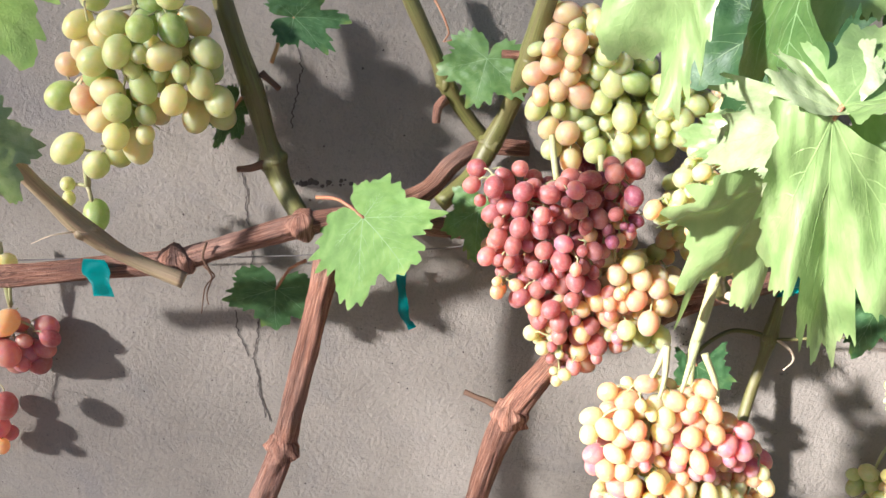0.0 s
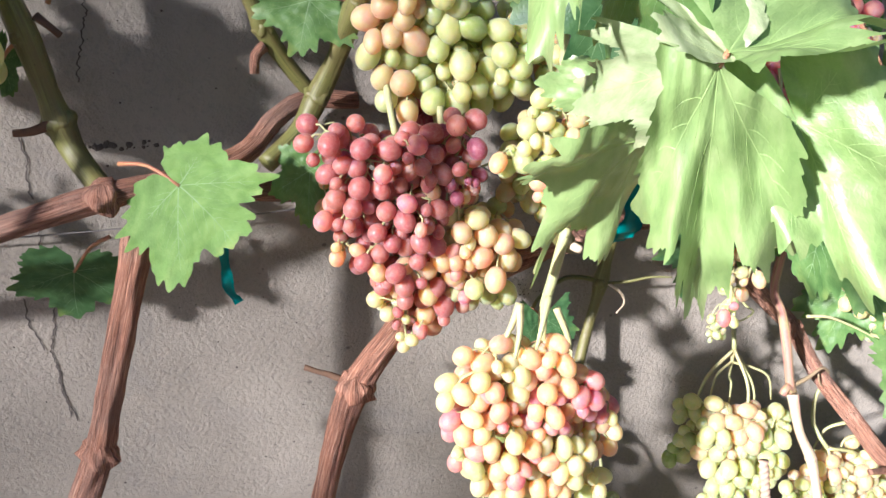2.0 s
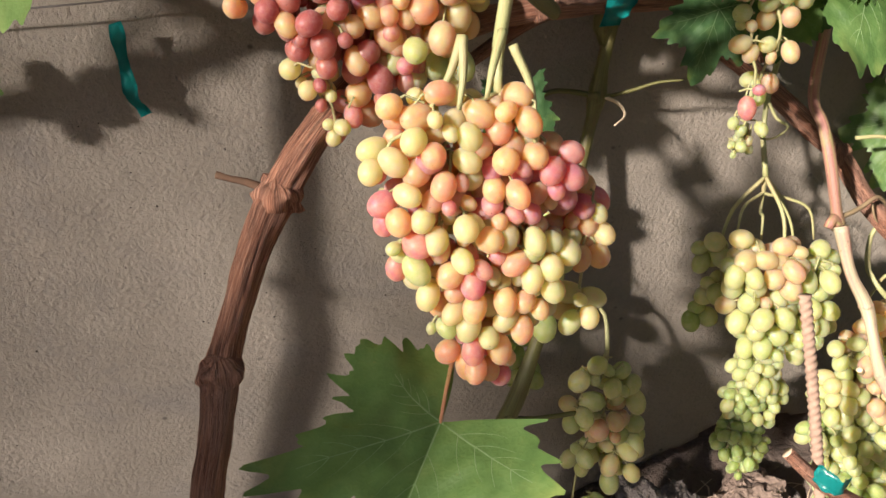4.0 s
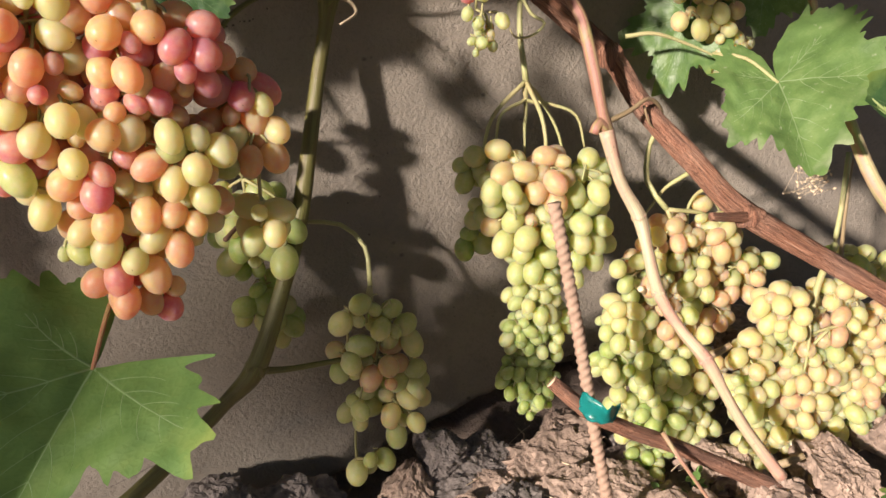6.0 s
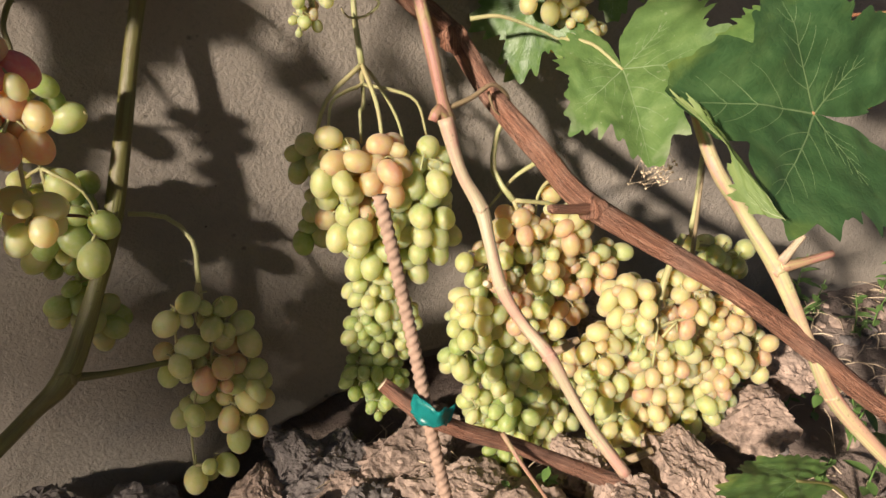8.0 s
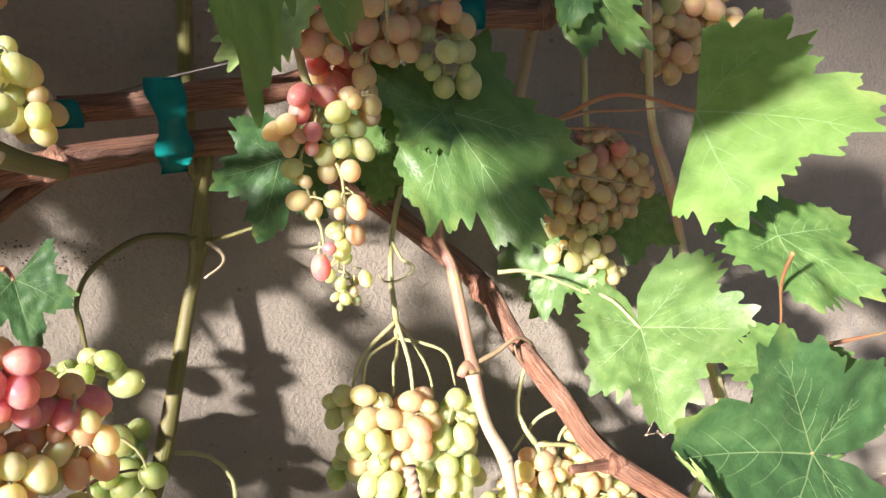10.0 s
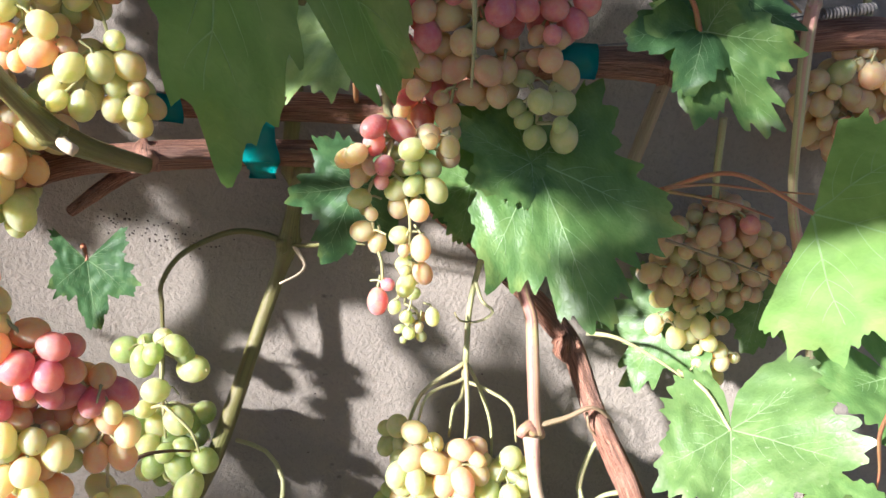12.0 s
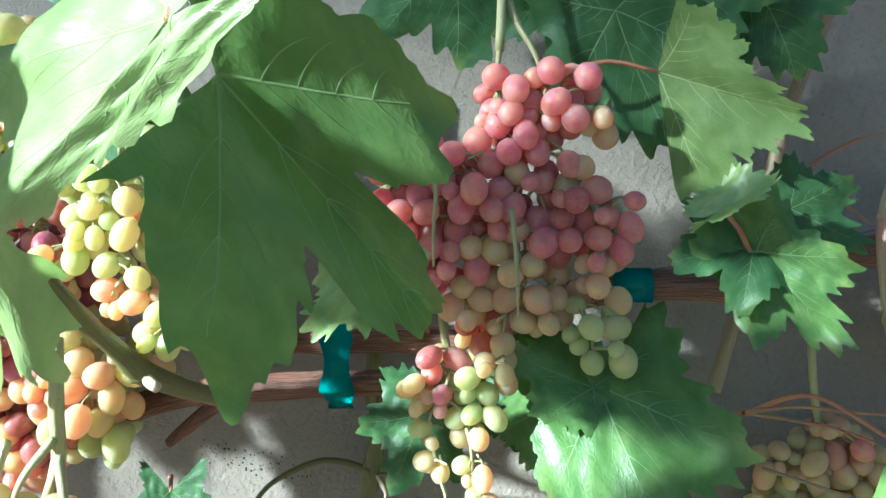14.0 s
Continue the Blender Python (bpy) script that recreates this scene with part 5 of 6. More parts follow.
bunch("large bunch of rose-red grapes hanging among leaves", [(0.4531, 0.8, 1.2893, 0.003), (0.4537, 0.795, 1.2479, 0.003), (0.4533, 0.79, 1.2167, 0.003)], [
    ((0.453, 0.778, 1.19), 0.0121, "qp", 1.0),
    ((0.474, 0.778, 1.182), 0.0185, "pqq", 1.0),
    ((0.497, 0.778, 1.186), 0.0173, "qqp", 1.0),
    ((0.511, 0.778, 1.173), 0.0116, "mm", 1.0),
    ((0.459, 0.778, 1.162), 0.0176, "qpq", 1.0),
    ((0.481, 0.778, 1.157), 0.0142, "qpq", 1.0),
    ((0.495, 0.778, 1.144), 0.0107, "mm", 1.0),
    ((0.458, 0.778, 1.14), 0.0116, "mq", 1.0),
    ((0.413, 0.778, 1.14), 0.0190, "qq", 1.0),
    ((0.436, 0.778, 1.136), 0.0207, "qpq", 1.0),
    ((0.406, 0.778, 1.112), 0.0147, "pq", 1.0),
    ((0.427, 0.778, 1.115), 0.0180, "qpp", 1.0),
    ((0.455, 0.778, 1.119), 0.0172, "pqr", 1.0),
    ((0.48, 0.778, 1.13), 0.0163, "prp", 1.0),
    ((0.509, 0.778, 1.125), 0.0176, "rpq", 1.0),
    ((0.527, 0.778, 1.117), 0.0107, "pq", 1.0),
    ((0.417, 0.778, 1.095), 0.0175, "qp", 1.0),
    ((0.445, 0.778, 1.096), 0.0146, "mmq", 1.0),
    ((0.473, 0.778, 1.095), 0.0131, "mqm", 1.0),
    ((0.516, 0.778, 1.098), 0.0153, "pqm", 1.0),
    ((0.423, 0.778, 1.077), 0.0158, "qp", 1.0),
    ((0.437, 0.778, 1.062), 0.0127, "mm", 1.0),
    ((0.467, 0.778, 1.07), 0.0125, "mm", 1.0),
    ((0.478, 0.778, 1.056), 0.0104, "mm", 1.0),
    ((0.462, 0.778, 1.045), 0.0084, "mm", 1.0),
    ((0.518, 0.778, 1.079), 0.0123, "mm", 1.0),
    ((0.512, 0.778, 1.053), 0.0103, "gg", 1.0),
    ((0.526, 0.778, 1.05), 0.0096, "gg", 1.0),
    ((0.516, 0.778, 1.036), 0.0104, "gg", 1.0),
    ((0.528, 0.778, 1.036), 0.0097, "mg", 1.0),
    ((0.448, 0.81, 1.043), 0.0190, "pm", 1),
    ((0.438, 0.778, 1.096), 0.0157, "qp", 1.0),
    ((0.486, 0.778, 1.104), 0.0154, "pqr", 1.0),
    ((0.465, 0.778, 1.082), 0.0146, "mmq", 1.0),
    ((0.493, 0.79, 1.067), 0.0135, "mm", 1),
    ((0.392, 0.778, 1.129), 0.0125, "qp", 1.0),
    ((0.403, 0.778, 1.095), 0.0126, "qp", 1.0),
], 0.0083, 16, oval=0, loose=0.78)
bunch("bunch of yellow-green grapes under a broad leaf", [(0.2271, 0.76, 1.1915, 0.0028), (0.2244, 0.76, 1.1642, 0.0028), (0.2247, 0.755, 1.1436, 0.0028)], [
    ((0.221, 0.755, 1.13), 0.0160, "gy", 1.0),
    ((0.207, 0.755, 1.107), 0.0162, "gy", 1.0),
    ((0.232, 0.755, 1.101), 0.0147, "gyo", 1.0),
    ((0.246, 0.755, 1.12), 0.0101, "gg", 1.0),
    ((0.19, 0.755, 1.085), 0.0122, "og", 1.0),
    ((0.226, 0.755, 1.074), 0.0128, "gy", 1.0),
    ((0.239, 0.755, 1.058), 0.0104, "gyo", 1.0),
    ((0.22, 0.755, 1.058), 0.0089, "oo", 1.1),
    ((0.255, 0.755, 1.055), 0.0103, "gg", 1.0),
    ((0.244, 0.755, 1.035), 0.0087, "gg", 1.0),
    ((0.256, 0.755, 1.032), 0.0073, "g", 0.9),
], 0.0078, 17, loose=0.85)
bunch("crowded bunch of red and yellow grapes behind the green shoot", [(0.1389, 0.8, 1.1185, 0.0028), (0.1418, 0.8, 1.0915, 0.0028)], [
    ((0.134, 0.79, 1.044), 0.0134, "ro", 1.0),
    ((0.141, 0.79, 1.023), 0.0154, "yop", 1.0),
    ((0.125, 0.79, 1.026), 0.0096, "rr", 1.0),
    ((0.165, 0.79, 1.008), 0.0211, "ymo", 1.0),
    ((0.193, 0.79, 0.99), 0.0219, "myo", 1.0),
    ((0.146, 0.79, 0.987), 0.0155, "rop", 1.0),
    ((0.194, 0.79, 0.954), 0.0116, "gg", 1.0),
    ((0.165, 0.79, 0.962), 0.0175, "goy", 1.0),
    ((0.138, 0.79, 0.959), 0.0176, "opr", 1.0),
    ((0.123, 0.79, 0.982), 0.0176, "ror", 1.0),
    ((0.124, 0.79, 0.925), 0.0139, "op", 1.0),
    ((0.155, 0.83, 1.048), 0.0229, "rvr", 1),
], 0.0092, 18)
bunch("dim bunch of yellow-green grapes in deep vine shade", [(0.236, 0.84, 1.125, 0.0024), (0.236, 0.835, 1.105, 0.0024)], [
    ((0.235, 0.83, 1.088), 0.0150, "mgy", 1.0),
    ((0.216, 0.83, 1.065), 0.0150, "mgy", 1.0),
    ((0.248, 0.83, 1.042), 0.0150, "mgy", 1.0),
    ((0.226, 0.83, 1.033), 0.0150, "mgy", 1.0),
    ((0.259, 0.83, 1.017), 0.0150, "mgy", 1.0),
    ((0.206, 0.83, 1.012), 0.0150, "mgy", 1.0),
    ((0.172, 0.83, 0.997), 0.0150, "mgy", 1.0),
    ((0.178, 0.83, 0.970), 0.0150, "mgy", 1.0),
    ((0.167, 0.83, 1.028), 0.0150, "mgy", 1.0),
], 0.0085, 20)
bunch("bunch of dusky pink grapes beyond the shoot", [(0.7595, 0.87, 1.1336, 0.0028), (0.772, 0.868, 1.0984, 0.0028)], [
    ((0.766, 0.868, 1.077), 0.0146, "mg", 1.0),
    ((0.79, 0.868, 1.061), 0.0169, "mm", 1.0),
    ((0.818, 0.868, 1.052), 0.0173, "mm", 1.0),
    ((0.794, 0.868, 1.032), 0.0154, "mm", 1.0),
    ((0.763, 0.868, 1.032), 0.0191, "mm", 1.0),
    ((0.833, 0.868, 1.027), 0.0147, "mm", 1.0),
    ((0.793, 0.868, 1.08), 0.0148, "mm", 1.0),
    ((0.744, 0.868, 1.056), 0.0176, "mm", 1.0),
], 0.0086, 19)

# leaves
leaf("bright green lobed vine leaf with small holes", (-0.066, 0.785, 1.066), (-0.020, 0.750, 1.033), (-0.27, -0.75, 0.6), "light", wave=0.02, depth=0.8, petiole=(-0.111, 0.82, 1.074), lobes=((0.004, 0.760, 1.077), (-0.077, 0.755, 0.990)), seed=1)
leaf("dark green lobed leaf against the wall", (-0.125, 0.835, 1.230), (-0.078, 0.840, 1.229), (0.082, -0.99, -0.117), "deep", depth=1.15, petiole=(-0.150, 0.850, 1.190), lobes=((-0.104, 0.835, 1.250), (-0.092, 0.820, 1.202)), seed=2)
leaf("small dark torn leaf behind the hanging grapes", (-0.192, 0.870, 1.146), (-0.215, 0.872, 1.106), (0.1, -0.99, 0.1), "deep", wide=0.5, depth=1.2, wave=0.06, petiole=(-0.175, 0.862, 1.160), seed=53)
leaf("large pale sunlit leaf close to the camera", (-0.229, 0.54, 1.278), (-0.216, 0.56, 1.219), (0.602, -0.711, 0.365), "sunbright", wide=1.0, cup=-0.1, petiole=(-0.353, 0.7, 1.362), seed=3)
leaf("yellowing leaf half hidden at the shoot", (-0.34, 0.7, 1.156), (-0.314, 0.7, 1.102), (0.681, -0.582, 0.444), "worn", wide=0.9, seed=4)
leaf("mid-green leaf in front of the forked shoots", (0.042, 0.85, 1.194), (0.029, 0.84, 1.152), (-0.137, -0.91, 0.392), "mid", wide=1.2, depth=0.8, seed=5)
leaf("small light-green leaf beside the red bunch", (0.036, 0.825, 1.061), (0.03, 0.815, 1.015), (-0.213, -0.857, 0.468), "mid", wide=0.9, seed=6)
leaf("small dark leaf on a thin stalk by the trunk", (-0.165, 0.87, 0.964), (-0.173, 0.865, 0.922), (0.181, -0.65, 0.738), "deep", wide=1.5, depth=0.7, petiole=(-0.13, 0.85, 1.002), seed=7)
leaf("big sunlit leaf folded over the bunches", (0.113, 0.54, 1.289), (0.130, 0.555, 1.199), (0.05, -0.9, 0.5), "sunbright", wave=0.10, depth=0.7, lobes=((0.098, 0.590, 1.223), (0.139, 0.530, 1.225)), seed=8)
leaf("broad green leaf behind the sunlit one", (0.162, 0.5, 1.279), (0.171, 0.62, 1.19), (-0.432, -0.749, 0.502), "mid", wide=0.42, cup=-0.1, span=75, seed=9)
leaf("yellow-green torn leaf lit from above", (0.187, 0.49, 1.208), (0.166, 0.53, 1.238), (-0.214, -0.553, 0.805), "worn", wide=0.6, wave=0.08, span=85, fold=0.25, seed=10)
leaf("long green leaf hanging in front of the bunch", (0.180, 0.490, 1.207), (0.207, 0.511, 1.057), (-0.2, -0.95, 0.2), "sunbright", wave=0.09, depth=1.0, span=100, low=85, petiole=(0.2, 0.5, 1.22), lobes=((0.168, 0.520, 1.120), (0.240, 0.487, 1.109)), seed=11)
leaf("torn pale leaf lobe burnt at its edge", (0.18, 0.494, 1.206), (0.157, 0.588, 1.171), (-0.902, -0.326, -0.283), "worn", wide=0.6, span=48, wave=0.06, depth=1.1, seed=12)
leaf("curled green leaf over the red bunch", (0.207, 0.590, 1.145), (0.182, 0.685, 1.030), (-0.6, -0.65, -0.3), "sunbright", wave=0.08, span=115, depth=0.9, lobes=((0.140, 0.625, 1.120), (0.236, 0.684, 1.044)), seed=13)
leaf("small crinkled bright leaf", (0.189, 0.62, 1.17), (0.154, 0.64, 1.169), (-0.292, -0.678, 0.674), "sunbright", wide=0.7, wave=0.1, depth=0.6, seed=14)
leaf("broad sunlit leaf with pointed teeth", (0.234, 0.500, 1.178), (0.267, 0.460, 1.100), (-0.6, -0.7, 0.4), "sunbright", wave=0.10, depth=0.7, lobes=((0.228, 0.490, 1.122), (0.283, 0.450, 1.155)), seed=15)
leaf("broad sunlit leaf above the bunches", (0.184, 0.49, 1.212), (0.271, 0.49, 1.233), (-0.507, -0.451, 0.734), "sunbright", wide=0.5, cup=-0.06, wave=0.07, span=100, fold=0.3, seed=16)
leaf("sunlit leaf half hidden behind the front leaves", (0.227, 0.57, 1.298), (0.202, 0.585, 1.222), (-0.255, -0.821, 0.511), "sunbright", wide=0.6, cup=-0.08, wave=0.06, span=100, seed=50)
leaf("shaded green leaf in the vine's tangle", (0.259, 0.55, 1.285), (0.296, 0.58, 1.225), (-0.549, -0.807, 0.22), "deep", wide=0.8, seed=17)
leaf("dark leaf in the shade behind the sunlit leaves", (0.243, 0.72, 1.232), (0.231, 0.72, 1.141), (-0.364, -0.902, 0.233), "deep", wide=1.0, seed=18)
leaf("large dark-green leaf with a light vein star", (0.161, 0.682, 0.730), (0.094, 0.600, 0.670), (0.0, -0.8, 0.6), "mid", wave=0.05, depth=1.1, low=92, petiole=(0.186, 0.73, 0.765), lobes=((0.037, 0.630, 0.742), (0.208, 0.600, 0.713)), seed=20)
leaf("large mid-green leaf above the leaning trunk", (0.521, 0.790, 1.010), (0.566, 0.723, 0.915), (-0.15, -0.83, 0.54), "mid", wave=0.05, depth=0.75, span=150, low=125, lobes=((0.495, 0.750, 0.935), (0.612, 0.759, 0.976)), seed=21)
leaf("small leaf overlapping a larger one", (0.518, 0.785, 1.009), (0.464, 0.78, 1.031), (-0.139, -0.811, 0.569), "mid", wide=0.75, depth=0.5, seed=22)
leaf("dusty sunlit leaf with pale scars", (0.695, 0.778, 0.818), (0.676, 0.697, 0.766), (-0.4, -0.6, 0.7), "dusty", wave=0.03, depth=0.65, petiole=(0.672, 0.835, 0.833), stalk_mat=RACHIS, lobes=((0.635, 0.754, 0.785), (0.765, 0.720, 0.835)), seed=23)
leaf("broad glossy dark-green leaf", (0.655, 0.555, 0.847), (0.557, 0.566, 0.872), (-0.5, -0.5, 0.7), "deep", wave=0.03, depth=0.85, petiole=(0.78, 0.62, 0.82), lobes=((0.592, 0.500, 0.812), (0.634, 0.572, 0.921)), seed=24)
leaf("very large light-green leaf with strong veins", (0.655, 0.690, 1.018), (0.720, 0.600, 1.030), (-0.6, -0.6, 0.5), "light", wave=0.04, depth=0.5, span=78, low=82, petiole=(0.623, 0.83, 0.983), lobes=((0.655, 0.640, 0.956), (0.690, 0.665, 1.080)), seed=25)
leaf("green leaf drooping at the side", (0.71, 0.66, 0.937), (0.774, 0.62, 0.899), (-0.52, -0.317, 0.793), "mid", wide=0.6, wave=0.06, depth=0.6, seed=26)
leaf("small dark three-lobed leaf near the wall", (0.239, 0.785, 0.923), (0.244, 0.775, 0.875), (0.0, -0.95, 0.3), "deep", wave=0.0, depth=1.05, span=120, petiole=(0.232, 0.800, 0.926), lobes=((0.217, 0.778, 0.904), (0.273, 0.778, 0.908)), seed=27)
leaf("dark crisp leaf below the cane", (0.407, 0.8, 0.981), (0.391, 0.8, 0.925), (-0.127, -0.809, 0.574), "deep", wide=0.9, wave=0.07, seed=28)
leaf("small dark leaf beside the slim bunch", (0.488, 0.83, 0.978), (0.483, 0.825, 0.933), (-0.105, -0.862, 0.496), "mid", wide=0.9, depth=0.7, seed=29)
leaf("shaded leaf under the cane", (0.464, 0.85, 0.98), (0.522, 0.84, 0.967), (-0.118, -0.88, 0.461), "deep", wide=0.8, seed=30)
leaf("huge dark-green leaf hanging in front of the canes", (0.358, 0.580, 1.181), (0.438, 0.690, 1.060), (0.3, -0.95, 0.1), "mid", wave=0.04, depth=1.55, span=95, low=132, petiole=(0.313, 0.66, 1.263), lobes=((0.369, 0.577, 1.055), (0.446, 0.593, 1.168)), seed=31)
leaf("broad sunlit leaf with the sun's glare in its colour", (0.392, 0.470, 1.183), (0.306, 0.520, 1.118), (-0.45, -0.8, 0.4), "sunbright", wave=0.08, depth=0.7, low=88, petiole=(0.359, 0.6, 1.247), lobes=((0.274, 0.560, 1.174), (0.390, 0.480, 1.161)), seed=33)
leaf("small yellow-green leaf behind the dark one", (0.397, 0.7, 1.092), (0.362, 0.68, 1.06), (0.057, -0.593, 0.803), "sunbright", wide=0.6, wave=0.08, depth=0.5, petiole=(0.404, 0.855, 1.024), seed=35)
leaf("light-green leaf seen from below", (0.550, 0.800, 1.206), (0.632, 0.766, 1.176), (-0.05, -0.99, -0.14), "under", wave=0.02, depth=0.6, span=70, low=70, petiole=(0.489, 0.8, 1.203), lobes=((0.586, 0.795, 1.122), (0.575, 0.765, 1.238)), seed=36)
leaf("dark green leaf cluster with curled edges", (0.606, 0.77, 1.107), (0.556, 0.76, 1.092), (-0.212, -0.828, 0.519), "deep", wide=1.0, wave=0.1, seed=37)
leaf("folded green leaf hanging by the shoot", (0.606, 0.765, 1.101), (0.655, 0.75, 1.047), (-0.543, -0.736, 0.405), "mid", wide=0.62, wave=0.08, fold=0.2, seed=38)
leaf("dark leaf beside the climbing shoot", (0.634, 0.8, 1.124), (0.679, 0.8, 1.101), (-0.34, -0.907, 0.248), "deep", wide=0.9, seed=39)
leaf("small bright curled leaf", (0.581, 0.75, 1.125), (0.612, 0.74, 1.146), (-0.199, -0.55, 0.811), "sunbright", wide=0.6, fold=0.3, wave=0.1, depth=0.5, petiole=(0.607, 0.77, 1.092), seed=40)
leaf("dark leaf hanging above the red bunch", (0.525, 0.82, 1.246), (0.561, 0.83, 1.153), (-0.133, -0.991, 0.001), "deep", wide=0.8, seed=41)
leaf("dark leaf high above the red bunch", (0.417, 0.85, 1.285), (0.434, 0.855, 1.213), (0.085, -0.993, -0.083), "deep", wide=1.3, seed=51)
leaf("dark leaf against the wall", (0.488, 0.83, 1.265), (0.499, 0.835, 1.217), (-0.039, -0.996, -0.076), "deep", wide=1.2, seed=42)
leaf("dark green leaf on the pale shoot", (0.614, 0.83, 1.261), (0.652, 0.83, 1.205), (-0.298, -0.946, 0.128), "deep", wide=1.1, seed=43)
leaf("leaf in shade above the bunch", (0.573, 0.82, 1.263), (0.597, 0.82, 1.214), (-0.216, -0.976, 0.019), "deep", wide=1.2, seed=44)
leaf("shaded leaf behind the dusky bunch", (0.677, 0.885, 0.859), (0.654, 0.88, 0.788), (-0.442, -0.76, 0.476), "mid", wide=0.9, seed=45)
leaf("pale shaded leaf near the dusky bunch", (0.745, 0.87, 0.884), (0.742, 0.865, 0.836), (-0.436, -0.714, 0.548), "dusty", wide=1.1, seed=46)
leaf("dark leaf behind the slim bunch", (0.491, 0.85, 0.995), (0.493, 0.845, 0.925), (-0.272, -0.932, 0.24), "deep", wide=0.9, depth=0.6, seed=47)
leaf("green toothed weed leaf near the soil", (0.776, 0.600, 0.515), (0.675, 0.585, 0.556), (-0.1, -0.6, 0.8), "mid", depth=0.15, wave=0.0, petiole=(0.874, 0.600, 0.436), stalk_mat=GREEN_STEM, lobes=((0.702, 0.575, 0.527), (0.728, 0.610, 0.547)), seed=48)
leaf("leaf at the edge of the path", (0.682, 0.6, 0.877), (0.645, 0.58, 0.856), (-0.305, -0.321, 0.896), "mid", wide=1.1, depth=0.5, seed=49)

leaf("pale underside of a curled leaf edge", (0.586, 0.498, 0.822), (0.568, 0.556, 0.868), (-0.6, -0.6, 0.4), "under", wave=0.03, depth=0.3, span=60, low=60, lobes=((0.579, 0.515, 0.826), (0.566, 0.528, 0.858)), seed=52)

# tendrils and stalks
tendril("dry dark tendril wound on the cordon", [(-0.204, 0.785, 1.043), (-0.208, 0.783, 1.03), (-0.203, 0.785, 1.016), (-0.2, 0.785, 1.011), (-0.211, 0.79, 0.998), (-0.22, 0.8, 0.968)], 0.0012, DRY)
tendril("dry dark tendril scrap below the cordon", [(-0.209, 0.785, 1.021), (-0.202, 0.784, 1.012), (-0.21, 0.79, 0.992), (-0.211, 0.795, 0.979)], 0.001, DRY)
tendril("dead pale tendril beside the shoot", [(-0.302, 0.75, 1.064), (-0.316, 0.74, 1.064), (-0.333, 0.74, 1.057)], 0.0008, CUT_WOOD)
tendril("curled pale dry tendril at the green joint", [(0.36, 0.895, 0.897), (0.367, 0.88, 0.894), (0.371, 0.875, 0.888), (0.367, 0.865, 0.885), (0.354, 0.855, 0.881)], 0.002, CUT_WOOD)
tendril("thin green leaf stalk from the joint", [(0.358, 0.895, 0.896), (0.378, 0.88, 0.904), (0.398, 0.87, 0.912), (0.417, 0.86, 0.915)], 0.0022, GREEN_STEM)
tendril("curved green fruit stalk looping down from the joint", [(0.353, 0.9, 0.897), (0.332, 0.905, 0.901), (0.308, 0.9, 0.902), (0.276, 0.885, 0.888), (0.263, 0.87, 0.869), (0.264, 0.865, 0.854), (0.265, 0.86, 0.835), (0.267, 0.85, 0.80)], 0.0030, GREEN_STEM)
tendril("black bent twig among the green grapes", [(0.246, 0.8, 0.746), (0.26, 0.815, 0.75), (0.284, 0.835, 0.74), (0.3, 0.85, 0.724)], 0.002, DRY)
tendril("pale curled tendril on the fruit stalk", [(0.504, 0.862, 0.89), (0.51, 0.855, 0.876), (0.519, 0.85, 0.869), (0.508, 0.85, 0.86), (0.494, 0.85, 0.86), (0.489, 0.85, 0.867)], 0.0017, RACHIS)
tendril("olive tendril looped round the trunk", [(0.555, 0.81, 0.792), (0.581, 0.815, 0.798), (0.601, 0.82, 0.805), (0.617, 0.825, 0.795), (0.627, 0.835, 0.782)], 0.0026, TAN_STEM)
tendril("thin tan tendril coil on the trunk", [(0.599, 0.822, 0.799), (0.604, 0.82, 0.784), (0.617, 0.825, 0.775), (0.628, 0.835, 0.777)], 0.0012, TAN_STEM)
tendril("pale leaf stalk of the dusty leaf", [(0.6, 0.86, 0.85), (0.622, 0.85, 0.852), (0.65, 0.84, 0.842), (0.675, 0.83, 0.83)], 0.0022, RACHIS)
tendril("red leaf stalk hanging down", [(0.673, 0.61, 0.947), (0.689, 0.63, 0.918), (0.709, 0.645, 0.885), (0.716, 0.65, 0.867)], 0.0014, RED_STALK)
tendril("red stalk at the dark leaf", [(0.7, 0.6, 0.886), (0.72, 0.6, 0.886), (0.754, 0.6, 0.886)], 0.0018, RED_STALK)
tendril("yellow-green stalk of the dusty leaf", [(0.721, 0.68, 0.83), (0.72, 0.67, 0.843), (0.722, 0.655, 0.856)], 0.002, RACHIS)
tendril("red-brown stalk across the shoot", [(0.622, 0.845, 0.98), (0.652, 0.84, 0.978), (0.676, 0.82, 0.98), (0.697, 0.8, 0.978)], 0.0018, RED_STALK)
tendril("pale thin stalk across the dusky bunch", [(0.64, 0.84, 0.942), (0.669, 0.83, 0.937), (0.69, 0.82, 0.934), (0.713, 0.81, 0.929)], 0.0014, TAN_STEM)
tendril("brown curved leaf stalk on the wall", [(0.624, 0.8, 1.13), (0.649, 0.82, 1.148), (0.68, 0.84, 1.165), (0.722, 0.86, 1.177)], 0.0022, RED_STALK)
tendril("thin brown stalk by the climbing shoot", [(0.64, 0.83, 1.149), (0.66, 0.83, 1.137), (0.679, 0.83, 1.124), (0.695, 0.83, 1.113)], 0.0018, RED_STALK)
tendril("thin wilted stalk over the canes", [(0.615, 0.8, 0.994), (0.647, 0.8, 0.999), (0.679, 0.79, 1), (0.703, 0.77, 1.006)], 0.0015, RED_STALK)
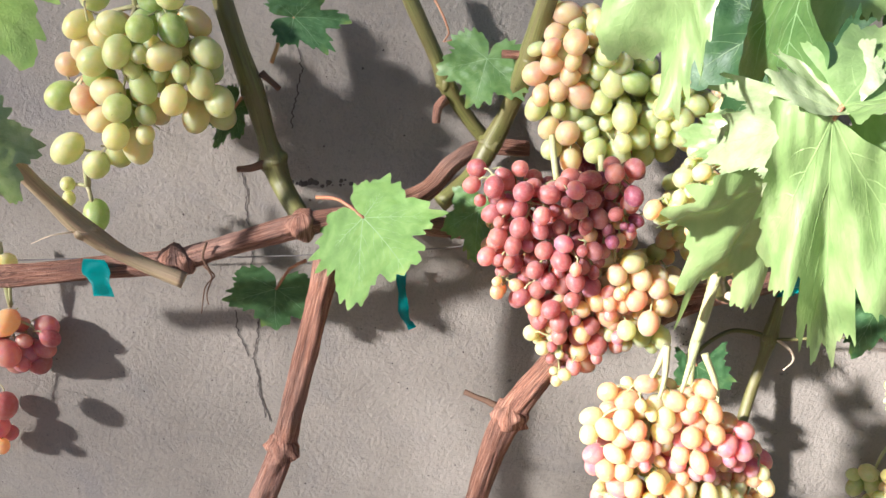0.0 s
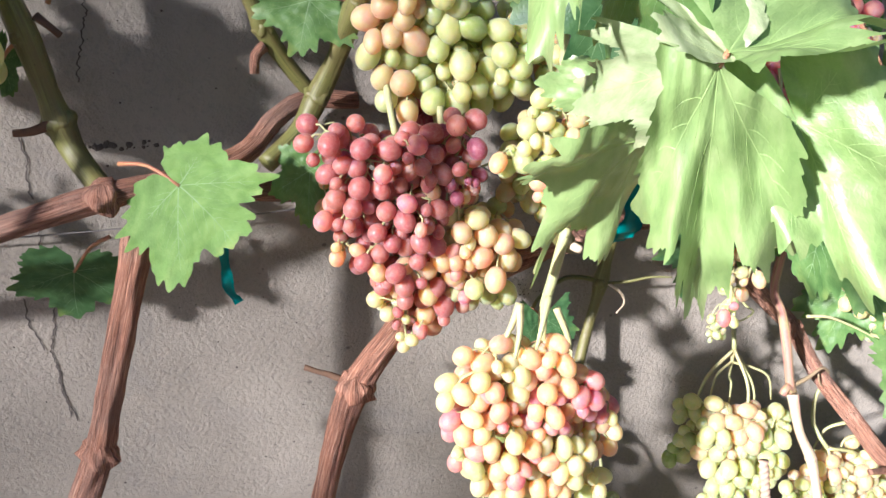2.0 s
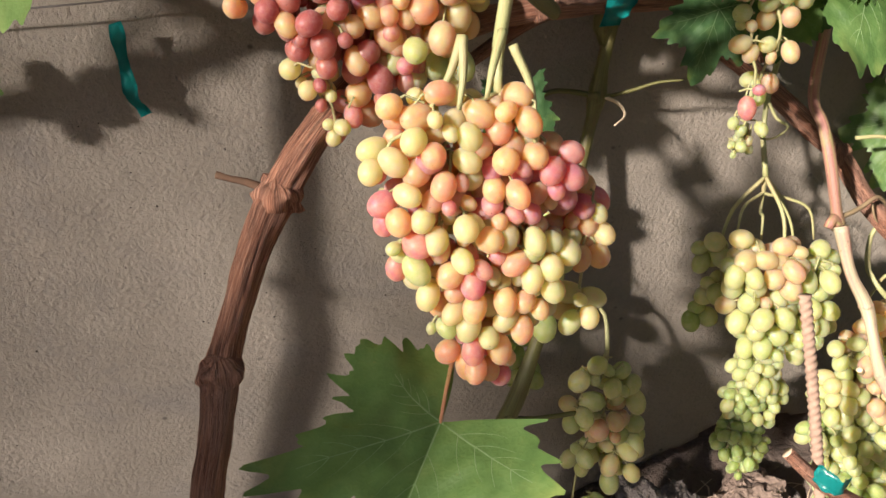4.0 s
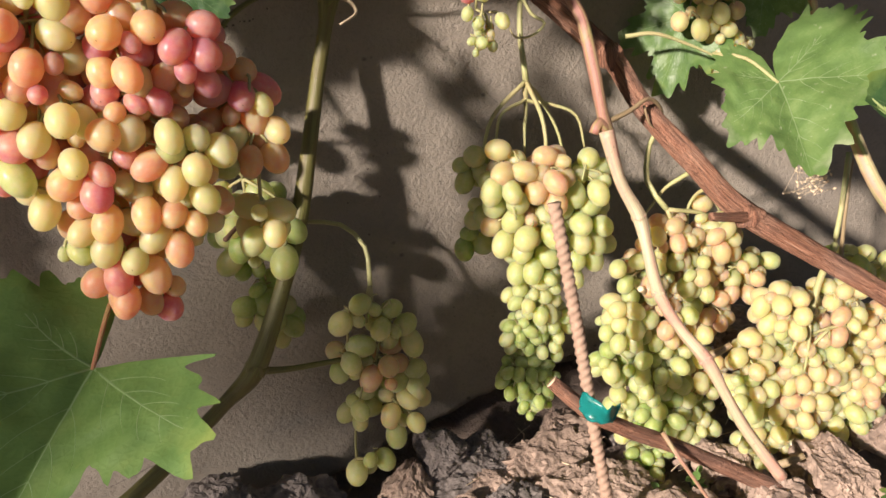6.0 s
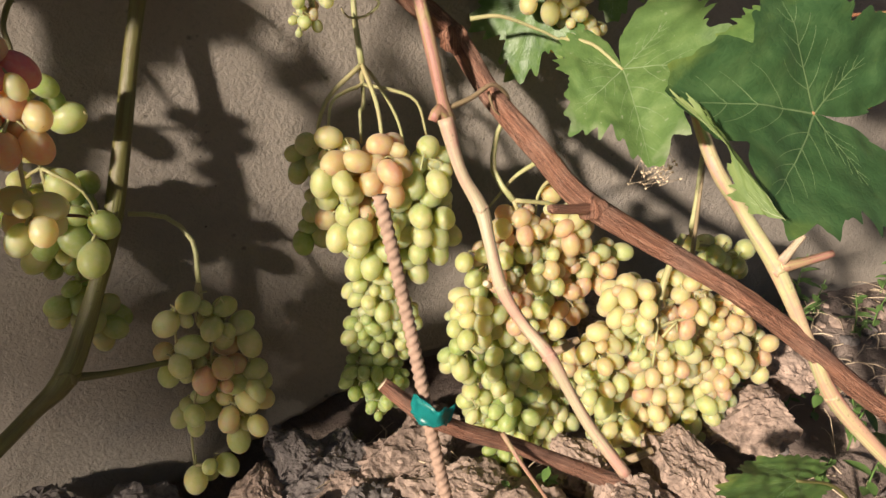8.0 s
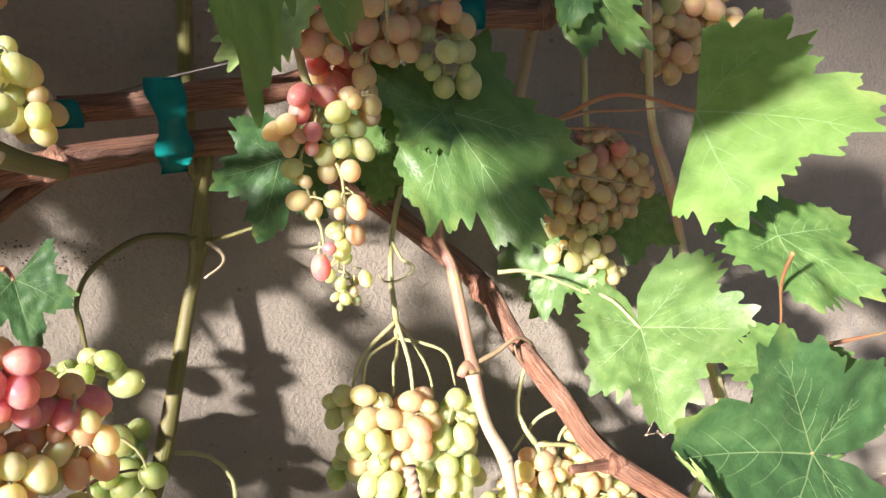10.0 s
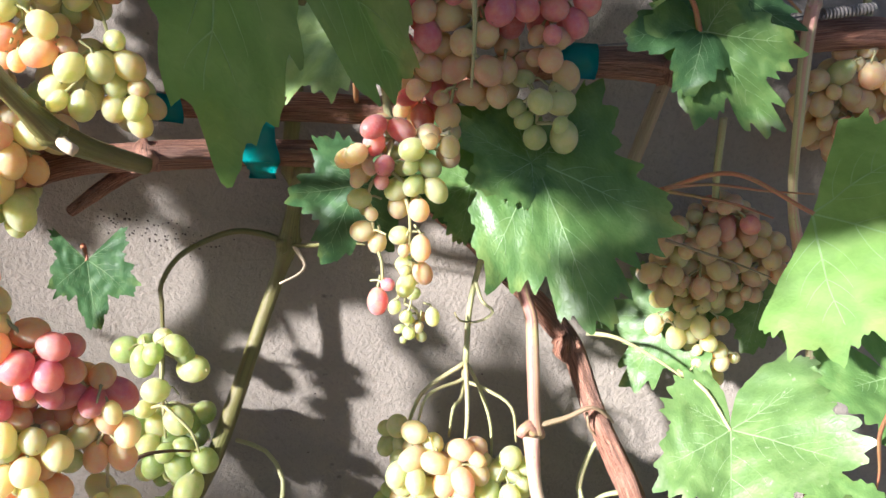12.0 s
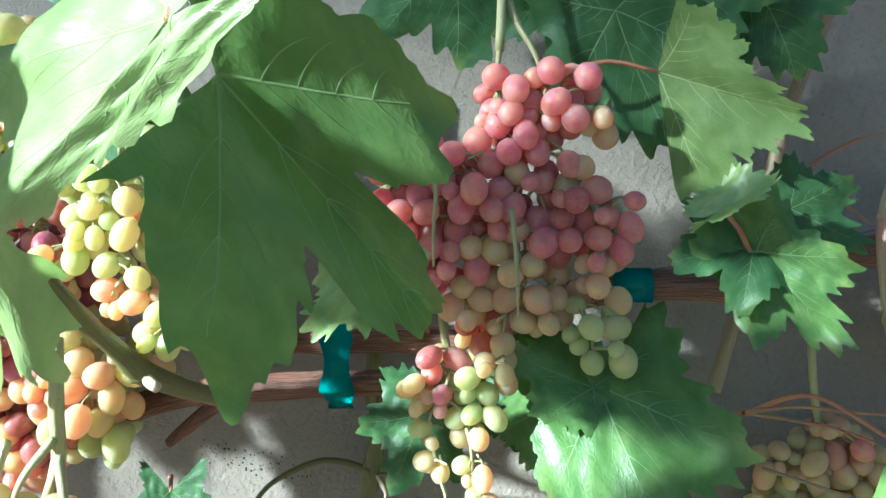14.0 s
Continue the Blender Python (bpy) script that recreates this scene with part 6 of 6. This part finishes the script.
tendril("brown dry tendril between the shoots", [(-0.005, 0.88, 1.243), (0.003, 0.87, 1.229), (0.008, 0.87, 1.214), (0.003, 0.868, 1.207), (0.011, 0.866, 1.209)], 0.0014, RED_STALK)
tendril("green fruit stalk of the hidden bunch", [(0.779, 0.76, 0.643), (0.805, 0.79, 0.678), (0.823, 0.81, 0.725)], 0.0024, TAN_STEM)
tendril("green fruit stalk below the trunk", [(0.634, 0.785, 0.752), (0.631, 0.80, 0.74), (0.62, 0.81, 0.727), (0.601, 0.8, 0.718), (0.587, 0.79, 0.714)], 0.0026, RACHIS)
tendril("second green fruit stalk below the trunk", [(0.646, 0.765, 0.735), (0.643, 0.79, 0.728), (0.638, 0.8, 0.712), (0.627, 0.785, 0.699)], 0.0024, RACHIS)
tendril("thick pale green fruit stalk over the bunch", [(0.182, 0.7, 0.986), (0.173, 0.695, 0.965), (0.161, 0.69, 0.948)], 0.0034, RACHIS)
tendril("thick pale green fruit stalk over the bunch", [(0.182, 0.7, 0.986), (0.18, 0.69, 0.965), (0.176, 0.685, 0.946)], 0.0034, RACHIS)
tendril("thick pale green fruit stalk over the bunch", [(0.213, 0.7, 0.979), (0.222, 0.69, 0.954), (0.224, 0.685, 0.922)], 0.0034, RACHIS)
tendril("thick pale green fruit stalk over the bunch", [(0.208, 0.705, 0.987), (0.198, 0.69, 0.969), (0.193, 0.685, 0.952)], 0.0034, RACHIS)
tendril("arched green fruit stalk above the rose bunch", [(0.455, 0.800, 1.256), (0.463, 0.797, 1.235), (0.474, 0.792, 1.217), (0.482, 0.788, 1.196)], 0.0028, RACHIS)
tendril("bare thin fruit stalk hanging over the rose bunch", [(0.418, 0.757, 1.154), (0.420, 0.752, 1.131), (0.419, 0.752, 1.108), (0.419, 0.756, 1.087)], 0.0019, RACHIS)
tendril("bare thin fruit stalk hanging over the rose bunch", [(0.464, 0.757, 1.122), (0.468, 0.752, 1.093), (0.470, 0.754, 1.059)], 0.0019, RACHIS)
tendril("pale root strand crossing the soil", [(0.547, 0.68, 0.578), (0.554, 0.66, 0.561), (0.569, 0.64, 0.533), (0.578, 0.62, 0.513)], 0.0022, PINK_STEM)

def blossom_flecks(at, count, seed):
    """Dry whitish scraps of blossom caught in a web under a leaf."""
    rng = random.Random(seed)
    chunks = []
    last = Vector(at)
    for _ in range(count):
        p = Vector(at) + Vector((rng.gauss(0, 0.012), rng.gauss(0, 0.004), rng.gauss(0, 0.009)))
        d = Vector((rng.gauss(0, 1), rng.gauss(0, 1), rng.gauss(0, 1))).normalized() * rng.uniform(0.0008, 0.002)
        chunks.append(tube_data(np.array([(*(p - d), 0.0003), (*p, rng.uniform(0.0006, 0.0012)), (*(p + d), 0.0003)]), 5, 0, seed))
        chunks.append(tube_data(np.array([(*p, 0.00015), (*p.lerp(last, 0.5), 0.00012), (*last, 0.00015)]), 3, 0, seed))
        last = p
    ob = new("dry_blossom", mesh_from("dry_blossom", *merge(chunks)[:2], [CUT_WOOD]))
    return tagged(ob, "dry whitish blossom scraps hanging under a dusty leaf", "blossom", kind="stuff")


blossom_flecks((0.715, 0.745, 0.739), 46, 4)

# cracks, flecks, clods, weeds
part("crack", crack([(-0.138, 1.196), (-0.135, 1.177), (-0.139, 1.161), (-0.145, 1.139), (-0.150, 1.115)]), WALL)
part("crack", crack([(-0.201, 1.072), (-0.199, 1.048), (-0.202, 1.027), (-0.200, 1.013)]), WALL)
part("crack", crack([(-0.198, 0.989), (-0.200, 0.970), (-0.195, 0.951), (-0.199, 0.931), (-0.197, 0.911), (-0.200, 0.884), (-0.207, 0.863), (-0.203, 0.841), (-0.202, 0.813), (-0.193, 0.774)]), WALL)
part("crack", crack([(-0.203, 0.849), (-0.203, 0.817), (-0.198, 0.778)]), WALL)
part("crack", crack([(-0.213, 0.668), (-0.211, 0.643), (-0.208, 0.624), (-0.217, 0.588), (-0.220, 0.557)]), WALL)
part("crack", crack([(-0.221, 0.919), (-0.221, 0.892), (-0.210, 0.858)]), WALL)
part("crack", crack([(0.078, 0.458), (0.107, 0.461), (0.128, 0.468), (0.160, 0.478)]), WALL)
part("dirt_fleck", specks(0.240, 0.891, 0.018, 0.005, 34, 1, 0.0014), WALL)
part("dirt_fleck", specks(0.213, 0.901, 0.012, 0.004, 22, 2, 0.0014), WALL)
part("dirt_fleck", specks(0.263, 0.880, 0.01, 0.004, 16, 3, 0.0014), WALL)
part("dirt_fleck", specks(0.271, 0.886, 0.02, 0.012, 20, 4, 0.0012), WALL)
part("dirt_fleck", specks(-0.118, 1.061, 0.02, 0.0015, 22, 5, 0.0045), WALL)
part("dirt_fleck", specks(-0.073, 1.105, 0.09, 0.07, 22, 6, 0.0016), WALL)
part("dirt_fleck", specks(-0.338, 0.812, 0.13, 0.08, 40, 7, 0.0013), WALL)
part("dirt_fleck", specks(0.036, 0.776, 0.09, 0.09, 40, 8, 0.0014), WALL)
part("dirt_fleck", specks(0.458, 0.724, 0.08, 0.06, 26, 9, 0.0012), WALL)
clod(0.421, 0.870, 0.036, 31, STONE, "grey stony lump of broken mortar", z=0.452)
clod(0.461, 0.865, 0.04, 39, STONE, "grey stony lump of broken mortar", z=0.432)
clod(0.385, 0.850, 0.038, 14, ROCK, "large crumbly brown clod of dry soil", z=0.426)
clod(0.436, 0.840, 0.042, 93, STONE, "grey stony lump of broken mortar", z=0.409)
clod(0.468, 0.820, 0.04, 51, ROCK, "large crumbly brown clod of dry soil", z=0.422)
clod(0.526, 0.840, 0.045, 62, ROCK, "large crumbly brown clod of dry soil", z=0.423)
clod(0.556, 0.870, 0.04, 20, ROCK, "large crumbly brown clod of dry soil", z=0.421)
clod(0.528, 0.790, 0.045, 12, ROCK, "large crumbly brown clod of dry soil", z=0.420)
clod(0.560, 0.750, 0.04, 9, ROCK, "large crumbly brown clod of dry soil", z=0.450)
clod(0.466, 0.770, 0.045, 3, STONE, "grey stony lump of broken mortar", z=0.428)
clod(0.400, 0.790, 0.05, 52, ROCK, "large crumbly brown clod of dry soil", z=0.413)
clod(0.332, 0.820, 0.05, 71, STONE, "grey stony lump of broken mortar", z=0.414)
clod(0.269, 0.850, 0.05, 38, STONE, "grey stony lump of broken mortar", z=0.427)
clod(0.208, 0.850, 0.045, 98, STONE, "grey stony lump of broken mortar", z=0.453)
clod(0.658, 0.740, 0.035, 8, ROCK, "large crumbly brown clod of dry soil", z=0.460)
clod(0.650, 0.660, 0.04, 29, ROCK, "large crumbly brown clod of dry soil", z=0.482)
clod(0.721, 0.660, 0.045, 67, ROCK, "large crumbly brown clod of dry soil", z=0.489)
clod(0.833, 0.700, 0.045, 69, ROCK, "large crumbly brown clod of dry soil", z=0.483)
clod(0.925, 0.760, 0.04, 47, ROCK, "large crumbly brown clod of dry soil", z=0.481)
clod(0.567, 0.660, 0.05, 36, ROCK, "large crumbly brown clod of dry soil", z=0.474)
clod(0.771, 0.860, 0.04, 23, ROCK, "large crumbly brown clod of dry soil", z=0.518)
straw_litter(260, 9)
rng = random.Random(12)
for i in range(170):
    x, y = rng.uniform(0.25, 1.25), 0.90 - abs(rng.gauss(0, 0.16))
    clod(x, y, rng.choice((0.006, 0.008, 0.010, 0.013, 0.018)) * rng.uniform(0.7, 1.3), i, rng.choice((ROCK, ROCK, SOIL, STONE)))
weed(1.337, 0.900, 0.07, 1)
weed(1.313, 0.900, 0.06, 2)
weed(1.272, 0.900, 0.05, 3)
weed(1.324, 0.900, 0.08, 4)
weed(1.086, 0.900, 0.09, 5)
weed(0.923, 0.743, 0.05, 6)
weed(0.952, 0.731, 0.07, 7)
weed(0.929, 0.775, 0.04, 8)
weed(0.932, 0.669, 0.08, 9)
weed(0.900, 0.620, 0.08, 10)
weed(0.860, 0.637, 0.05, 11)
weed(0.614, 0.717, 0.06, 12)
weed(0.586, 0.720, 0.05, 13)
weed(1.117, 0.825, 0.06, 14)
weed(1.044, 0.855, 0.06, 15)
weed(1.089, 0.900, 0.06, 16)
rng = random.Random(31)
for i in range(26):
    x = rng.uniform(0.86, 1.32)
    weed(x, rng.choice((rng.uniform(0.84, 0.895), rng.uniform(0.58, 0.86))), rng.uniform(0.025, 0.075), 60 + i, leaves=rng.choice((7, 9, 12)))


# ---------- unseen trees added towards the sun to dapple and shade the wall ---
def shade_tree(foot, crown, radii, count, seed, girth=1.0):
    rng = random.Random(seed)
    foot, crown = Vector(foot), Vector(crown)
    ob = thing("tree", "leafy tree added out of view to shade the wall", "tree", foot)
    top = crown - foot
    part("trunk", tube_mesh("trunk", [(0, 0, -0.05, 0.10 * girth), (0.03, 0.02, top.z * 0.35, 0.08 * girth), (0.0, 0.03, top.z * 0.78, 0.07 * girth), (top.x * 0.6, top.y * 0.6, top.z - 0.2 * radii[2], 0.045 * girth), (top.x, top.y, top.z + 0.5 * radii[2], 0.02 * girth)], BARK, 14, 0.08, seed, 0.08), ob)
    tips = []
    for i in range(16):
        a, e = i * 2.4, rng.uniform(-0.6, 0.9)
        end = top + Vector((math.cos(a) * math.cos(e) * radii[0], math.sin(a) * math.cos(e) * radii[1], math.sin(e) * radii[2])) * 0.8
        start = Vector((top.x, top.y, top.z + radii[2] * (0.05 * i - 0.4)))
        mid = start.lerp(end, 0.5) + Vector((0, 0, 0.1 * radii[2]))
        part("limb", tube_mesh("limb", [(*start, 0.025 * girth), (*mid, 0.016 * girth), (*end, 0.006 * girth)], BARK, 8, 0.06, seed + i, 0.06), ob)
        tips += [start.lerp(end, t) for t in (0.6, 0.8, 1.0)]
    v, f, u = [], [], []
    for i in range(count):
        d = Vector((rng.gauss(0, 1), rng.gauss(0, 1), rng.gauss(0, 1))).normalized() * rng.random() ** 0.33
        p = top + Vector((d.x * radii[0], d.y * radii[1], d.z * radii[2]))
        p = p.lerp(rng.choice(tips), 0.12)
        ax = Vector((rng.gauss(0, 1), rng.gauss(0, 1), rng.gauss(-0.6, 0.7))).normalized()
        sd = ax.orthogonal().normalized()
        sd.rotate(Matrix.Rotation(rng.uniform(0, 6.28), 3, ax))
        ln, wd = rng.uniform(0.06, 0.11), rng.uniform(0.022, 0.036)
        nn = ax.cross(sd)
        s = len(v)
        for x, y, z in ((0, 0, 0), (0.3, 1, 0.1), (0.7, 0.8, 0.1), (1, 0, -0.1), (0.7, -0.8, 0.1), (0.3, -1, 0.1), (0.5, 0, -0.05)):
            v.append(p + ax * ln * x + sd * wd * y + nn * ln * z)
            u.append((x, y * 0.4))
        f += [(s, s + 1, s + 6), (s + 1, s + 2, s + 6), (s + 2, s + 3, s + 6), (s + 3, s + 4, s + 6), (s + 4, s + 5, s + 6), (s + 5, s, s + 6)]
    part("crown", mesh_from("crown", v, f, [LEAF["mid"]], u), ob, "crown of many small green leaves")
    return ob


shade_tree((-6.3, -2.1, GROUND), (-6.12, -2.02, 3.50), (1.1, 1.1, 1.3), 1900, 5)
shade_tree((-3.5, -2.4, GROUND), (-4.85, -2.50, 4.85), (1.6, 1.6, 1.1), 12000, 6)
# slight third tree, added only to darken one low patch of wall
shade_tree((-2.42, -0.75, GROUND), (-2.02, -0.57, 1.74), (0.125, 0.125, 0.135), 75, 7, 0.3)
